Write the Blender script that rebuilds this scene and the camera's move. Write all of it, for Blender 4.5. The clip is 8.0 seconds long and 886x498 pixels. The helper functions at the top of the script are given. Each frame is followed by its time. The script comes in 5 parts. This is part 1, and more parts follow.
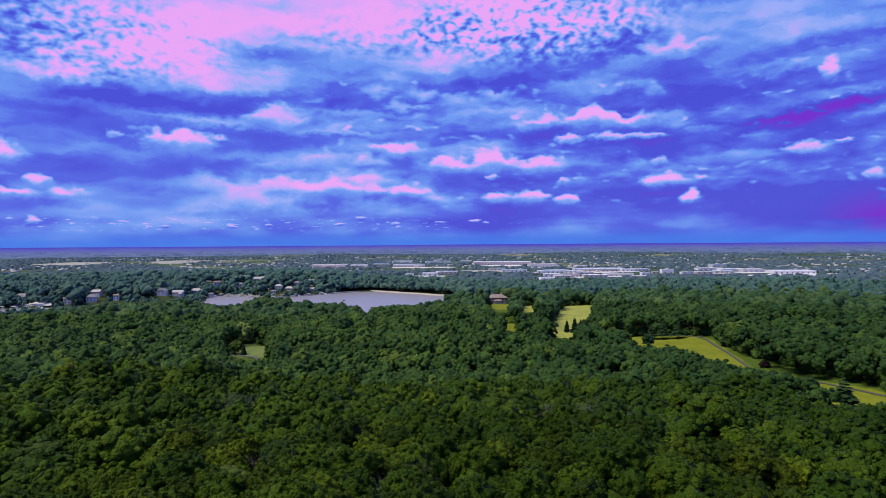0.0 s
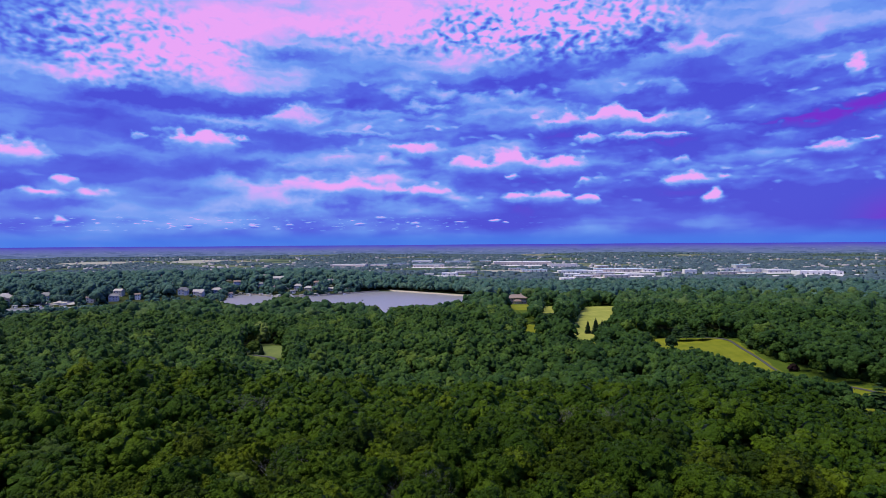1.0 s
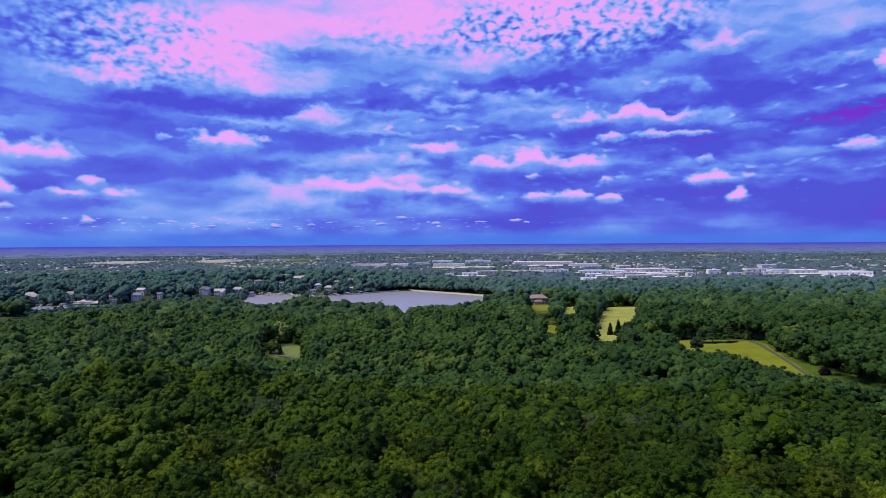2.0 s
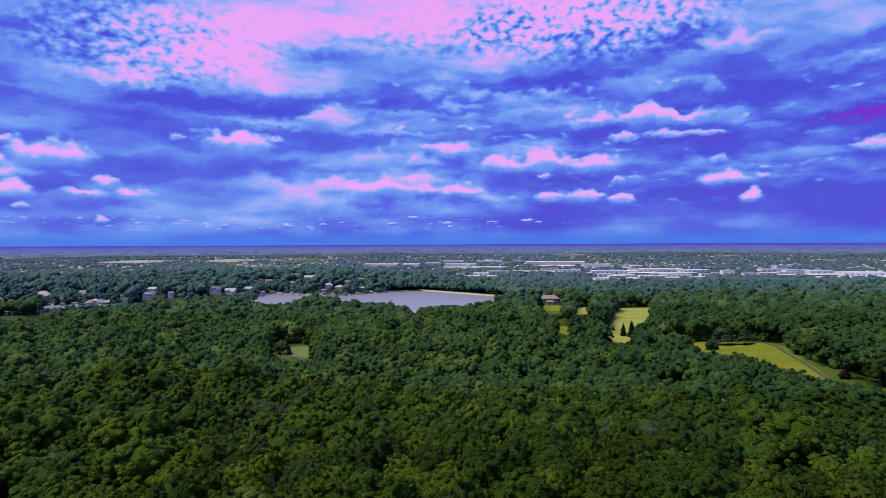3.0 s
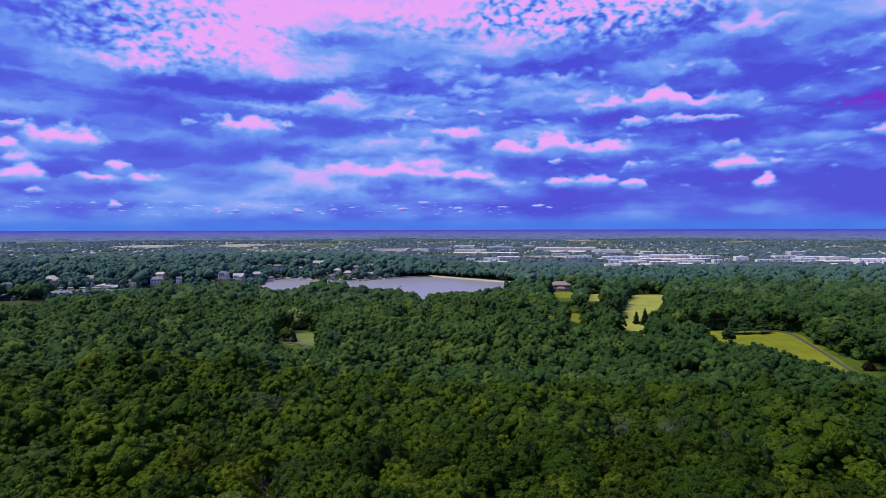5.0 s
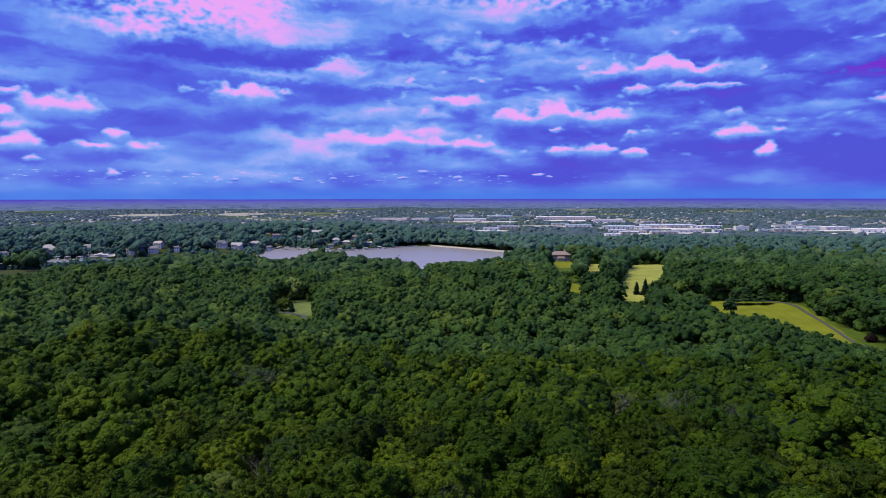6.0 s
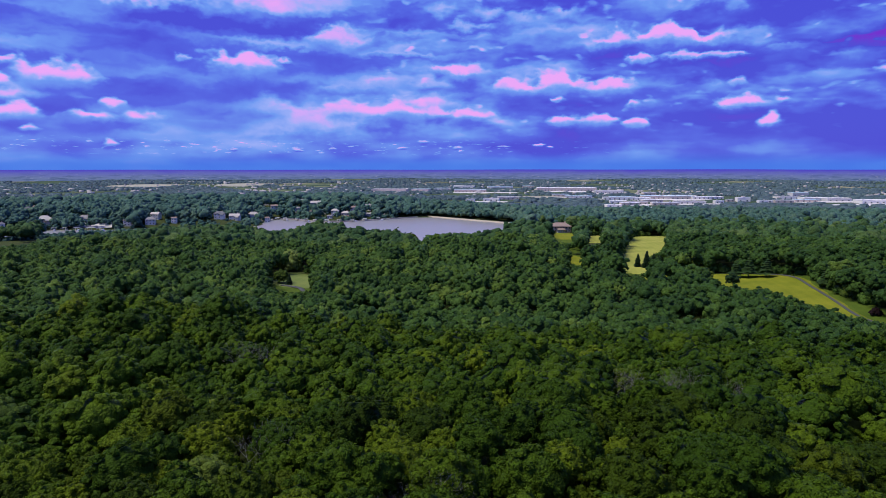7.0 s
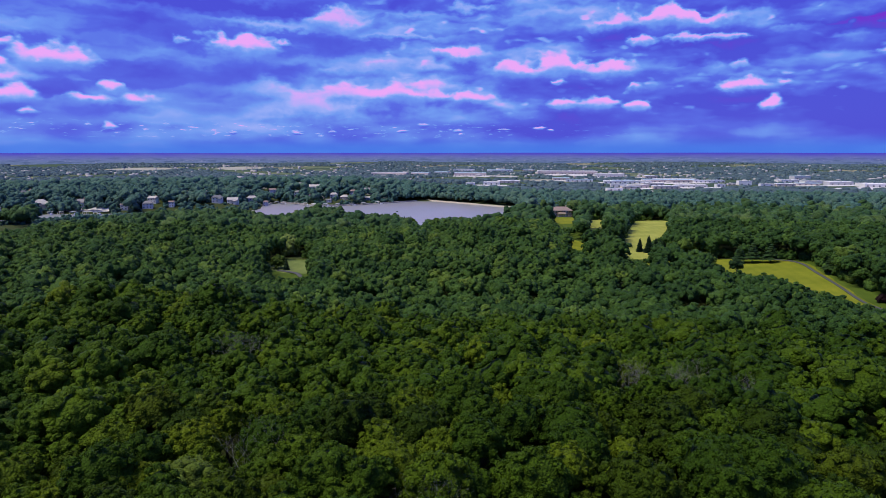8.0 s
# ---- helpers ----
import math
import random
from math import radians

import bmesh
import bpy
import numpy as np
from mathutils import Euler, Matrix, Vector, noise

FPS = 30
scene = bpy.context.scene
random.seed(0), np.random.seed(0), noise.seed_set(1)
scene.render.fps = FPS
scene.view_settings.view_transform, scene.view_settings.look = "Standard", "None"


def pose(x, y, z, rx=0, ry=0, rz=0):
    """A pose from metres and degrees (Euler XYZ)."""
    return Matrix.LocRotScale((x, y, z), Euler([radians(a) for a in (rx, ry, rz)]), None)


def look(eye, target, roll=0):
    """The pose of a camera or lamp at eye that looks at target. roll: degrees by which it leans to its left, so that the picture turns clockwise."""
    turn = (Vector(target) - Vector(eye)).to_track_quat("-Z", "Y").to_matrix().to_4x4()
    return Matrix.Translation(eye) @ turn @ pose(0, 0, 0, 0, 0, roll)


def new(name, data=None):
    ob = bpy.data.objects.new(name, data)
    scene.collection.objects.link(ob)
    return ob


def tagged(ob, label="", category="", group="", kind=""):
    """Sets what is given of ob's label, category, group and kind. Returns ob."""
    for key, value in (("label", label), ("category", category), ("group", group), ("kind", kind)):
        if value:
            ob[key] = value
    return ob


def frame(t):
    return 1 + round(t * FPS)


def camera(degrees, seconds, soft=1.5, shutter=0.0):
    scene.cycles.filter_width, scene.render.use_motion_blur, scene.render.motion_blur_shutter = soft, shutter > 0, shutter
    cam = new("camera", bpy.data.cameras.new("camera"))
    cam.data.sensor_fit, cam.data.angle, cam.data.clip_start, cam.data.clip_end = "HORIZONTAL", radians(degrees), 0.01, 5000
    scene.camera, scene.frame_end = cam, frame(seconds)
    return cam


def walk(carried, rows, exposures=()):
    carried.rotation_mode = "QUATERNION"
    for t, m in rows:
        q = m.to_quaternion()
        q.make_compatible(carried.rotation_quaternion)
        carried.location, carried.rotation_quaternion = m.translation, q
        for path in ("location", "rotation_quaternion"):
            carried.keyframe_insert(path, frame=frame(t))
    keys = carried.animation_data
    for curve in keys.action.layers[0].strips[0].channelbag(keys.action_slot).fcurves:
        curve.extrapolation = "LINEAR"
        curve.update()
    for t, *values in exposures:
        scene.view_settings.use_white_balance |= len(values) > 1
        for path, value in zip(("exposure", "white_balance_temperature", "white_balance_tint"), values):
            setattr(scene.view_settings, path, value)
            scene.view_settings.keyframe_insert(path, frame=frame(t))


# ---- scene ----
cam = camera(67.76, 8.0, soft=0.45)
# seconds, x, y, z of the drone, then yaw to the left, pitch up and roll in degrees
PATH = [
    (0.0, 0.00, 0.00, 54.00, 0.01, -0.46, -0.40),
    (0.5, 0.37, 2.63, 53.91, 0.70, -0.41, -0.42),
    (1.0, 0.69, 5.23, 53.82, 1.73, -0.46, -0.37),
    (1.5, 0.95, 7.80, 53.74, 2.76, -0.47, -0.37),
    (3.0, 1.48, 15.45, 53.54, 4.51, -0.48, -0.26),
    (3.5, 1.60, 17.99, 53.50, 4.95, -0.48, -0.22),
    (4.0, 1.70, 20.53, 53.47, 5.25, -0.51, -0.19),
    (4.5, 1.77, 23.09, 53.46, 5.39, -0.86, -0.18),
    (6.0, 1.90, 30.89, 53.51, 5.40, -4.42, -0.06),
    (6.5, 1.91, 33.57, 53.56, 5.40, -5.80, -0.05),
    (7.0, 1.91, 36.30, 53.62, 5.40, -6.95, -0.01),
    (7.5, 1.88, 39.10, 53.68, 5.39, -7.75, 0.01),
    (8.0, 1.83, 41.98, 53.76, 5.41, -8.38, -0.00),
]


def aim(x, y, z, yaw, pitch, roll):
    a, b = radians(yaw), radians(pitch)
    ahead = Vector((-math.sin(a) * math.cos(b), math.cos(a) * math.cos(b), math.sin(b)))
    return look((x, y, z), Vector((x, y, z)) + ahead * 10, roll)


walk(cam, [(t, aim(*row)) for t, *row in PATH])

# ---------------------------------------------------------------- light and sky
SUN_AZIMUTH, SUN_ELEVATION = -104.0, 60.0  # degrees from straight ahead to the right, degrees above the ground


def node(tree, kind, **sets):
    n = tree.nodes.new(kind)
    for key, value in sets.items():
        if key == "operation":
            n.operation = value
        elif key == "data_type":
            n.data_type = value
    return n


def wire(tree, value, socket):
    """Join a socket to another one, or set it to a number, a tuple or a colour."""
    if hasattr(value, "is_linked"):
        tree.links.new(value, socket)
    else:
        socket.default_value = value


def calc(tree, operation, a, b=0.0, c=0.0, clamp=False):
    n = node(tree, "ShaderNodeMath", operation=operation)
    n.use_clamp = clamp
    for value, socket in zip((a, b, c), n.inputs):
        wire(tree, value, socket)
    return n.outputs[0]


def vec(tree, operation, a, b=(0, 0, 0), c=(0, 0, 0)):
    n = node(tree, "ShaderNodeVectorMath", operation=operation)
    for value, socket in zip((a, b, c), n.inputs):
        wire(tree, value, socket)
    return n.outputs["Value"] if operation in ("LENGTH", "DOT_PRODUCT") else n.outputs[0]


def span(tree, value, a, b, c=0.0, d=1.0, smooth=True):
    n = node(tree, "ShaderNodeMapRange")
    n.interpolation_type = "SMOOTHSTEP" if smooth else "LINEAR"
    for v, socket in zip((value, a, b, c, d), n.inputs):
        wire(tree, v, socket)
    return n.outputs[0]


def blend(tree, amount, a, b):
    n = node(tree, "ShaderNodeMix", data_type="FLOAT")
    for v, socket in zip((amount, a, b), (n.inputs[0], n.inputs[2], n.inputs[3])):
        wire(tree, v, socket)
    return n.outputs[0]


def tint(tree, amount, a, b, how="MIX"):
    n = node(tree, "ShaderNodeMix", data_type="RGBA")
    n.blend_type = how
    for v, socket in zip((amount, a, b), (n.inputs[0], n.inputs[6], n.inputs[7])):
        wire(tree, v, socket)
    return n.outputs[2]


def grain(tree, coords, scale, detail=3.0, rough=0.55, colour=False):
    n = node(tree, "ShaderNodeTexNoise")
    wire(tree, coords, n.inputs["Vector"])
    n.inputs["Scale"].default_value, n.inputs["Detail"].default_value, n.inputs["Roughness"].default_value = scale, detail, rough
    return n.outputs["Color" if colour else 0]


def ramp(tree, value, stops):
    n = node(tree, "ShaderNodeValToRGB")
    wire(tree, value, n.inputs[0])
    while len(n.color_ramp.elements) < len(stops):
        n.color_ramp.elements.new(0.5)
    for e, (at, colour) in zip(n.color_ramp.elements, stops):
        e.position, e.color = at, (*colour, 1)
    return n.outputs[0]


def srgb(r, g, b):
    return tuple((c / 255 / 12.92) if c <= 10 else ((c / 255 + 0.055) / 1.055) ** 2.4 for c in (r, g, b))


# clouds: degrees to the right of straight ahead, degrees up, half width, half height, brightness of the lit top
HEAPS_LEFT = [
    (-38.5, 7.35, 1.04, 0.64, 0.92),
    (-38.8, 5.8, 1.04, 0.99, 1),
    (-36.2, 5.02, 3.79, 0.95, 0.98),
    (-35.1, 6.25, 3.15, 1.9, 1),
    (-37.9, 3.81, 1.97, 1, 1),
    (-31.7, 3.75, 4.12, 0.84, 1),
    (-31.4, 4.65, 1.19, 0.92, 0.95),
    (-37, 2.84, 0.82, 0.44, 0.9),
    (-21.7, 7.78, 3.38, 2.17, 1.02),
    (-14.4, 9.95, 3.5, 1.9, 0.84),
    (-26.3, 8.68, 0.91, 0.45, 0.75),
    (-18.8, 8.55, 0.82, 0.48, 0.8),
    (-9.4, 4.36, 4.33, 1.43, 1),
    (-3, 4.3, 2.37, 0.94, 1),
    (-5.8, 4.56, 1.57, 0.76, 0.9),
    (0.8, 6.29, 2.59, 1.69, 1.05),
    (4.7, 6.53, 2.78, 1.68, 1.05),
    (8.7, 6.3, 2.63, 1.26, 0.98),
    (-3.8, 7.77, 2.36, 1.09, 0.98),
    (-5.9, 8.01, 0.89, 0.66, 0.85),
]
HEAPS_RIGHT = [
    (19.3, 14.9, 2.6, 1.5, 0.86),
    (12.2, 9.76, 2.45, 1.77, 1.05),
    (15.2, 9.74, 3, 1.12, 1),
    (8.6, 10.03, 1.87, 1.15, 0.95),
    (7.6, 3.63, 2.2, 1.27, 1.05),
    (4.6, 3.85, 1.67, 0.77, 0.95),
    (10.5, 3.42, 1.19, 0.75, 1),
    (10.8, 8.56, 1.51, 0.58, 0.9),
    (14.7, 8.66, 3.11, 0.48, 0.85),
    (17.4, 8.7, 1.73, 0.48, 0.85),
    (18.3, 4.77, 2.5, 0.72, 1.05),
    (21.3, 5.08, 0.77, 0.4, 0.85),
    (20.6, 3.4, 1.18, 0.72, 1.05),
    (30.5, 12.44, 0.83, 1.4, 1),
    (28.8, 6.91, 2.2, 0.66, 0.95),
    (31.2, 7.22, 0.9, 0.5, 0.9),
    (33.2, 4.78, 0.86, 0.5, 0.85),
    (18.3, 6.48, 0.81, 0.56, 0.75),
    (4.3, 5.75, 0.9, 0.34, 0.9),
    (10.4, 4.99, 0.87, 0.51, 0.9),
    (-31.8, 1.92, 0.66, 0.36, 0.9),
]
HEAPS_LOW = [
    (-8.9, 1.73, 0.58, 0.14, 0.9),
    (-7, 2.16, 0.58, 0.19, 0.9),
    (-4.2, 1.71, 0.49, 0.14, 0.85),
    (-0.2, 1.83, 0.69, 0.14, 0.85),
    (2.7, 1.95, 0.63, 0.19, 1),
    (3.6, 1.69, 0.39, 0.15, 0.95),
    (-17.7, 1.55, 0.53, 0.14, 0.8),
    (-22.9, 1.5, 0.42, 0.13, 0.8),
    (-14.8, 1.69, 0.41, 0.14, 0.85),
]
BANKS_LEFT = [
    (-16.4, 3.95, 6.98, 2.05, 1),
    (-20.3, 5.03, 3.08, 1.27, 1.05),
    (-6.7, 5.36, 3.9, 1.06, 1),
    (-13.6, 4.92, 2.81, 0.94, 0.98),
    (-11.5, 6.84, 2.85, 0.76, 0.85),
    (-14.5, 6.55, 2.79, 0.47, 0.74),
    (-6.5, 6.9, 2.92, 0.57, 0.8),
    (-5.7, 12.57, 1.65, 1.11, 0.82),
    (-1.8, 12.6, 2.15, 1.11, 0.82),
    (0.9, 12.02, 2.44, 1.02, 0.74),
    (5, 12.5, 2.32, 0.93, 0.8),
    (-3, 11.57, 2.54, 0.47, 0.78),
    (19, 15.18, 2.66, 1.79, 0.92),
    (21.8, 15.41, 1.83, 1, 0.84),
]
BANKS_RIGHT = [
    (15.7, 14.25, 3.13, 1.31, 0.66),
    (24.3, 6.76, 2.4, 0.88, 0.66),
    (17.9, 12.08, 1.75, 0.98, 0.66),
    (-8.9, 9.25, 7.28, 0.42, 0.72),
    (-15.9, 9.61, 5.1, 0.28, 0.74),
    (16.5, 6.25, 1.79, 0.83, 0.66),
    (-7.9, 10.91, 2.9, 0.65, 0.6),
    (3.8, 10.9, 3.88, 1.12, 0.7),
    (11, 12.74, 2.8, 1.54, 0.62),
    (21.4, 8.85, 2.91, 0.62, 0.6),
    (25.9, 7.96, 2.33, 0.69, 0.56),
    (13.3, 6.6, 2.3, 0.66, 0.6),
]
VEILS_HIGH = [
    (-9.7, 21.9, 15.05, 3.82, 0.8, 0),
    (-24, 15.71, 10.03, 2.05, 0.42, -3),
    (-27.0, 13.8, 8.5, 1.5, 0.2, -2),
    (-33.5, 17.2, 3.4, 1.5, -0.3, 0),
    (-6.9, 15.97, 16.04, 2.21, 0.14, 0),
    (8.2, 18.24, 10.61, 2.57, 0.25, 0),
    (25.5, 17.9, 8.0, 1.1, 0.2, 3),
    (25.1, 15.22, 6.79, 0.82, 0.2, 6),
    (-28.4, 11.53, 9.41, 0.66, -0.16, -5),
    (-21.1, 11.05, 11.81, 0.61, -0.2, -4),
    (-30.2, 10.94, 8.69, 0.28, 0.12, -5),
    (-10.7, 12.36, 5.28, 0.92, -0.22, 0),
    (6.8, 13.83, 6.17, 0.73, -0.22, 3),
    (20.1, 11.34, 6.59, 0.53, -0.24, 8),
    (15.2, 16.25, 2.7, 1.51, -0.2, 0),
    (21.8, 13.06, 6.8, 0.69, -0.08, 10),
]
VEILS_LOW = [
    (-14.0, 9.6, 11.0, 0.25, 0.2, -3.5),
    (-20.0, 3.0, 9.0, 1.5, 0.12, 0),
    (14.0, 1.7, 15.0, 0.9, -0.13, 0),
    (27.1, 2.03, 9.2, 2.17, -0.1, 0),
    (3.8, 9.48, 6.27, 0.57, -0.12, 0),
    (7.2, 5.82, 6.17, 0.58, -0.12, 0),
    (7.6, 2.91, 7.53, 0.78, -0.1, 0),
    (-21.2, 7.85, 3.04, 0.54, -0.2, 0),
    (-31.7, 7.75, 4.45, 1.22, 0.05, 0),
    (25.1, 4.29, 11.81, 4.81, -0.19, 0),
    (21.8, 10.24, 11.48, 2.61, -0.13, 6),
    (-29.2, 0.71, 17.93, 0.59, 0.06, 0),
    (31.5, 6.47, 2.76, 0.49, -0.14, 6),
    (-15, 3.96, 8.5, 1.88, 0.24, 0),
    (-7, 6.41, 9.28, 2.15, 0.1, 0),
    (5.7, 7.29, 8.08, 1.91, 0.1, 0),
]
VIOLET = [
    (32.2, 10.1, 4.2, 0.6, -0.42, 9),
    (27.9, 9.83, 4.05, 0.38, -0.18, 8),
    (34.5, 1.41, 3.51, 2.01, -0.2, 0),
]
FLAKES = [
    (-27.9, 15.65, 10.8, 3.54, 0.26),
    (8.2, 18.24, 11.91, 3.41, 0.34),
    (-4, 17.58, 9.77, 2.19, 0.14),
]
HEAPS, VEILS, BANKS = HEAPS_LOW + HEAPS_LEFT + HEAPS_RIGHT, VEILS_HIGH + VEILS_LOW, BANKS_LEFT + BANKS_RIGHT
SKY_STOPS = [
    (0.0, srgb(112, 30, 205)),
    (0.16, srgb(69, 71, 213)),
    (0.36, srgb(81, 101, 228)),
    (0.56, srgb(108, 152, 242)),
    (0.7, srgb(150, 172, 248)),
    (0.82, srgb(205, 168, 250)),
    (0.95, srgb(236, 166, 248)),
]


def build_sky():
    world = bpy.data.worlds.new("sky")
    scene.world = world
    world.use_nodes = True
    t = world.node_tree
    t.nodes.clear()
    way = node(t, "ShaderNodeTexCoord").outputs["Generated"]
    axis = node(t, "ShaderNodeSeparateXYZ")
    t.links.new(way, axis.inputs[0])
    x, y, z = axis.outputs
    az = calc(t, "MULTIPLY", calc(t, "ARCTAN2", x, y), 57.2958)
    el = calc(t, "MULTIPLY", calc(t, "ARCSINE", z), 57.2958)
    place = node(t, "ShaderNodeCombineXYZ")
    t.links.new(az, place.inputs[0]), t.links.new(el, place.inputs[1])
    flat = place.outputs[0]
    # clouds shrink towards the horizon, and so do their ragged edges
    size = span(t, el, 0.0, 12.0, 0.22, 1.0, False)
    lean = vec(t, "MULTIPLY", flat, (0.75, 1.5, 0))
    rag = vec(t, "ADD", vec(t, "SCALE", vec(t, "SUBTRACT", grain(t, lean, 0.45, 3.4, 0.52, True), (0.5, 0.5, 0.5))), (0, 0, 0))
    rag.node.inputs[0].links[0].from_node.inputs["Scale"].default_value = 2.6
    wob = vec(t, "MULTIPLY", rag, (1.0, 0.75, 0))
    fade = node(t, "ShaderNodeVectorMath", operation="SCALE")
    t.links.new(wob, fade.inputs[0]), t.links.new(size, fade.inputs["Scale"])
    torn = vec(t, "ADD", flat, fade.outputs[0])
    knobs = vec(t, "SUBTRACT", grain(t, vec(t, "MULTIPLY", flat, (1, 1.3, 0)), 1.5, 2.2, 0.5, True), (0.5, 0.5, 0.5))
    knob = node(t, "ShaderNodeVectorMath", operation="SCALE")
    t.links.new(vec(t, "MULTIPLY", knobs, (0.8, 0.6, 0)), knob.inputs[0]), t.links.new(size, knob.inputs["Scale"])
    torn = vec(t, "ADD", torn, knob.outputs[0])
    # long grey streaks, sloping a little down to the right
    streak = grain(t, vec(t, "MULTIPLY", vec(t, "ADD", torn, (0, 0, 3.0)), (0.05, 0.42, 1)), 1.0, 2.6, 0.5)
    puffs = grain(t, vec(t, "MULTIPLY", vec(t, "ADD", torn, (7.0, 0, 1.0)), (0.12, 0.36, 1)), 1.0, 3.2, 0.52)
    v = calc(t, "ADD", calc(t, "MULTIPLY_ADD", streak, 0.95, -0.06), calc(t, "MULTIPLY_ADD", puffs, 1.05, -0.51))
    v = calc(t, "ADD", v, span(t, el, 0.0, 1.6, 0.06, 0.0))
    for a, e, w, h, much, turn in VEILS:
        c, s = math.cos(radians(turn)), math.sin(radians(turn))
        off = vec(t, "SUBTRACT", vec(t, "MULTIPLY_ADD", v, (1e-6, 1e-6, 0), torn), (a, e, 0))
        u = vec(t, "DOT_PRODUCT", off, (c / w, s / w, 0))
        q = vec(t, "DOT_PRODUCT", off, (-s / h, c / h, 0))
        d = calc(t, "ADD", calc(t, "MULTIPLY", u, u), calc(t, "MULTIPLY", q, q))
        v = calc(t, "MULTIPLY_ADD", calc(t, "EXPONENT", calc(t, "MULTIPLY", d, -1.0)), much, v)
    # mottled layers between the larger clouds
    mid_air = calc(t, "MULTIPLY", span(t, el, 2.2, 4.0), span(t, el, 16.0, 12.0))
    mid_air = calc(t, "MULTIPLY", mid_air, span(t, az, -22.0, -4.0))
    gentle = vec(t, "ADD", flat, vec(t, "MULTIPLY", fade.outputs[0], (0.4, 0.4, 0)))
    mottle = grain(t, vec(t, "MULTIPLY", vec(t, "ADD", gentle, (3.0, 5.0, 2.0)), (0.34, 0.95, 1)), 1.0, 2.4, 0.5)
    v = calc(t, "MULTIPLY_ADD", calc(t, "MULTIPLY", mid_air, calc(t, "SUBTRACT", mottle, 0.5)), 0.8, v)
    dabs = grain(t, vec(t, "MULTIPLY", vec(t, "ADD", gentle, (11.0, 2.0, 7.0)), (0.6, 1.3, 1)), 1.0, 1.4, 0.5)
    v = calc(t, "MULTIPLY_ADD", mid_air, span(t, dabs, 0.6, 0.76, 0.0, 0.32), v)
    # mackerel sky: small broken flakes high up
    flakes = grain(t, vec(t, "MULTIPLY", gentle, (1.2, 1.8, 1)), 1.0, 1.3, 0.5)
    flecks = grain(t, vec(t, "MULTIPLY", flat, (1.1, 5.5, 1)), 1.0, 3, 0.55)
    low = calc(t, "MULTIPLY", span(t, el, 1.0, 1.5), span(t, el, 2.6, 1.9))
    v = calc(t, "ADD", v, calc(t, "MULTIPLY", calc(t, "MULTIPLY", low, span(t, az, 12.0, 2.0)), span(t, flecks, 0.57, 0.72, 0.0, 0.4)))
    for a, e, w, h, much in FLAKES:
        u = vec(t, "LENGTH", vec(t, "MULTIPLY", vec(t, "SUBTRACT", flat, (a, e, 0)), (1 / w, 1 / h, 0)))
        v = calc(t, "ADD", v, calc(t, "MULTIPLY", span(t, u, 1.25, 0.35), calc(t, "MULTIPLY_ADD", flakes, much * 6.0, -2.9 * much)))
    v = calc(t, "MAXIMUM", v, 0.17)
    for a, e, w, h, much, turn in VIOLET:
        c, s = math.cos(radians(turn)), math.sin(radians(turn))
        off = vec(t, "SUBTRACT", vec(t, "MULTIPLY_ADD", v, (1e-6, 1e-6, 0), torn), (a, e, 0))
        u, q = vec(t, "DOT_PRODUCT", off, (c / w, s / w, 0)), vec(t, "DOT_PRODUCT", off, (-s / h, c / h, 0))
        d = calc(t, "ADD", calc(t, "MULTIPLY", u, u), calc(t, "MULTIPLY", q, q))
        v = calc(t, "MULTIPLY_ADD", calc(t, "EXPONENT", calc(t, "MULTIPLY", d, -1.0)), much, v)
    # heaped clouds: knobbly lit tops, soft grey-blue undersides
    lump = calc(t, "MULTIPLY_ADD", grain(t, vec(t, "MULTIPLY", flat, (0.5, 0.25, 0)), 1.0, 1, 0.5), 1.9, 0.0)
    fray = calc(t, "MULTIPLY_ADD", grain(t, vec(t, "MULTIPLY", torn, (0.8, 1.2, 0)), 1.0, 2.6, 0.52), 0.75, -0.375)
    chunk = calc(t, "MULTIPLY_ADD", grain(t, vec(t, "MULTIPLY", flat, (0.5, 1.0, 0)), 1.0, 2.5, 0.55), 0.75, -0.375)
    rough_edge = calc(t, "MULTIPLY_ADD", fray, 0.75, chunk)
    for rows, soft in ((BANKS, 1.0), (HEAPS, 0.5)):
        for a, e, w, h, top in rows:
            here = vec(t, "SUBTRACT", vec(t, "MULTIPLY_ADD", v, (1e-6, 1e-6, 0), torn), (a, e, 0))
            part = node(t, "ShaderNodeSeparateXYZ")
            t.links.new(vec(t, "MULTIPLY", here, (1 / w, 1 / h, 0)), part.inputs[0])
            px, py = part.outputs[0], part.outputs[1]
            high = calc(t, "DIVIDE", calc(t, "MAXIMUM", py, 0.0), calc(t, "MAXIMUM", lump, 0.35))
            deep = calc(t, "MULTIPLY", calc(t, "MINIMUM", py, 0.0), 0.75)
            r2 = calc(t, "ADD", calc(t, "MULTIPLY", px, px), calc(t, "ADD", calc(t, "MULTIPLY", high, high), calc(t, "MULTIPLY", deep, deep)))
            edge = calc(t, "ADD", calc(t, "SQRT", r2), rough_edge)
            mask = span(t, edge, 1.12, span(t, py, -0.6, 0.35, -0.1, 1.06 - soft))
            level = calc(t, "MULTIPLY_ADD", fray, 0.45, py)
            body = span(t, level, -0.75, 0.1, 0.2 if soft < 0.6 else 0.3, 0.56 if soft < 0.6 else top * 0.78)
            crest = span(t, calc(t, "MULTIPLY_ADD", fray, 0.5, high), -0.02, 0.52, 0.0, top - 0.56 if soft < 0.6 else top * 0.22)
            shade = calc(t, "MULTIPLY_ADD", rough_edge, -0.2, calc(t, "ADD", body, crest))
            v = blend(t, mask, v, shade)
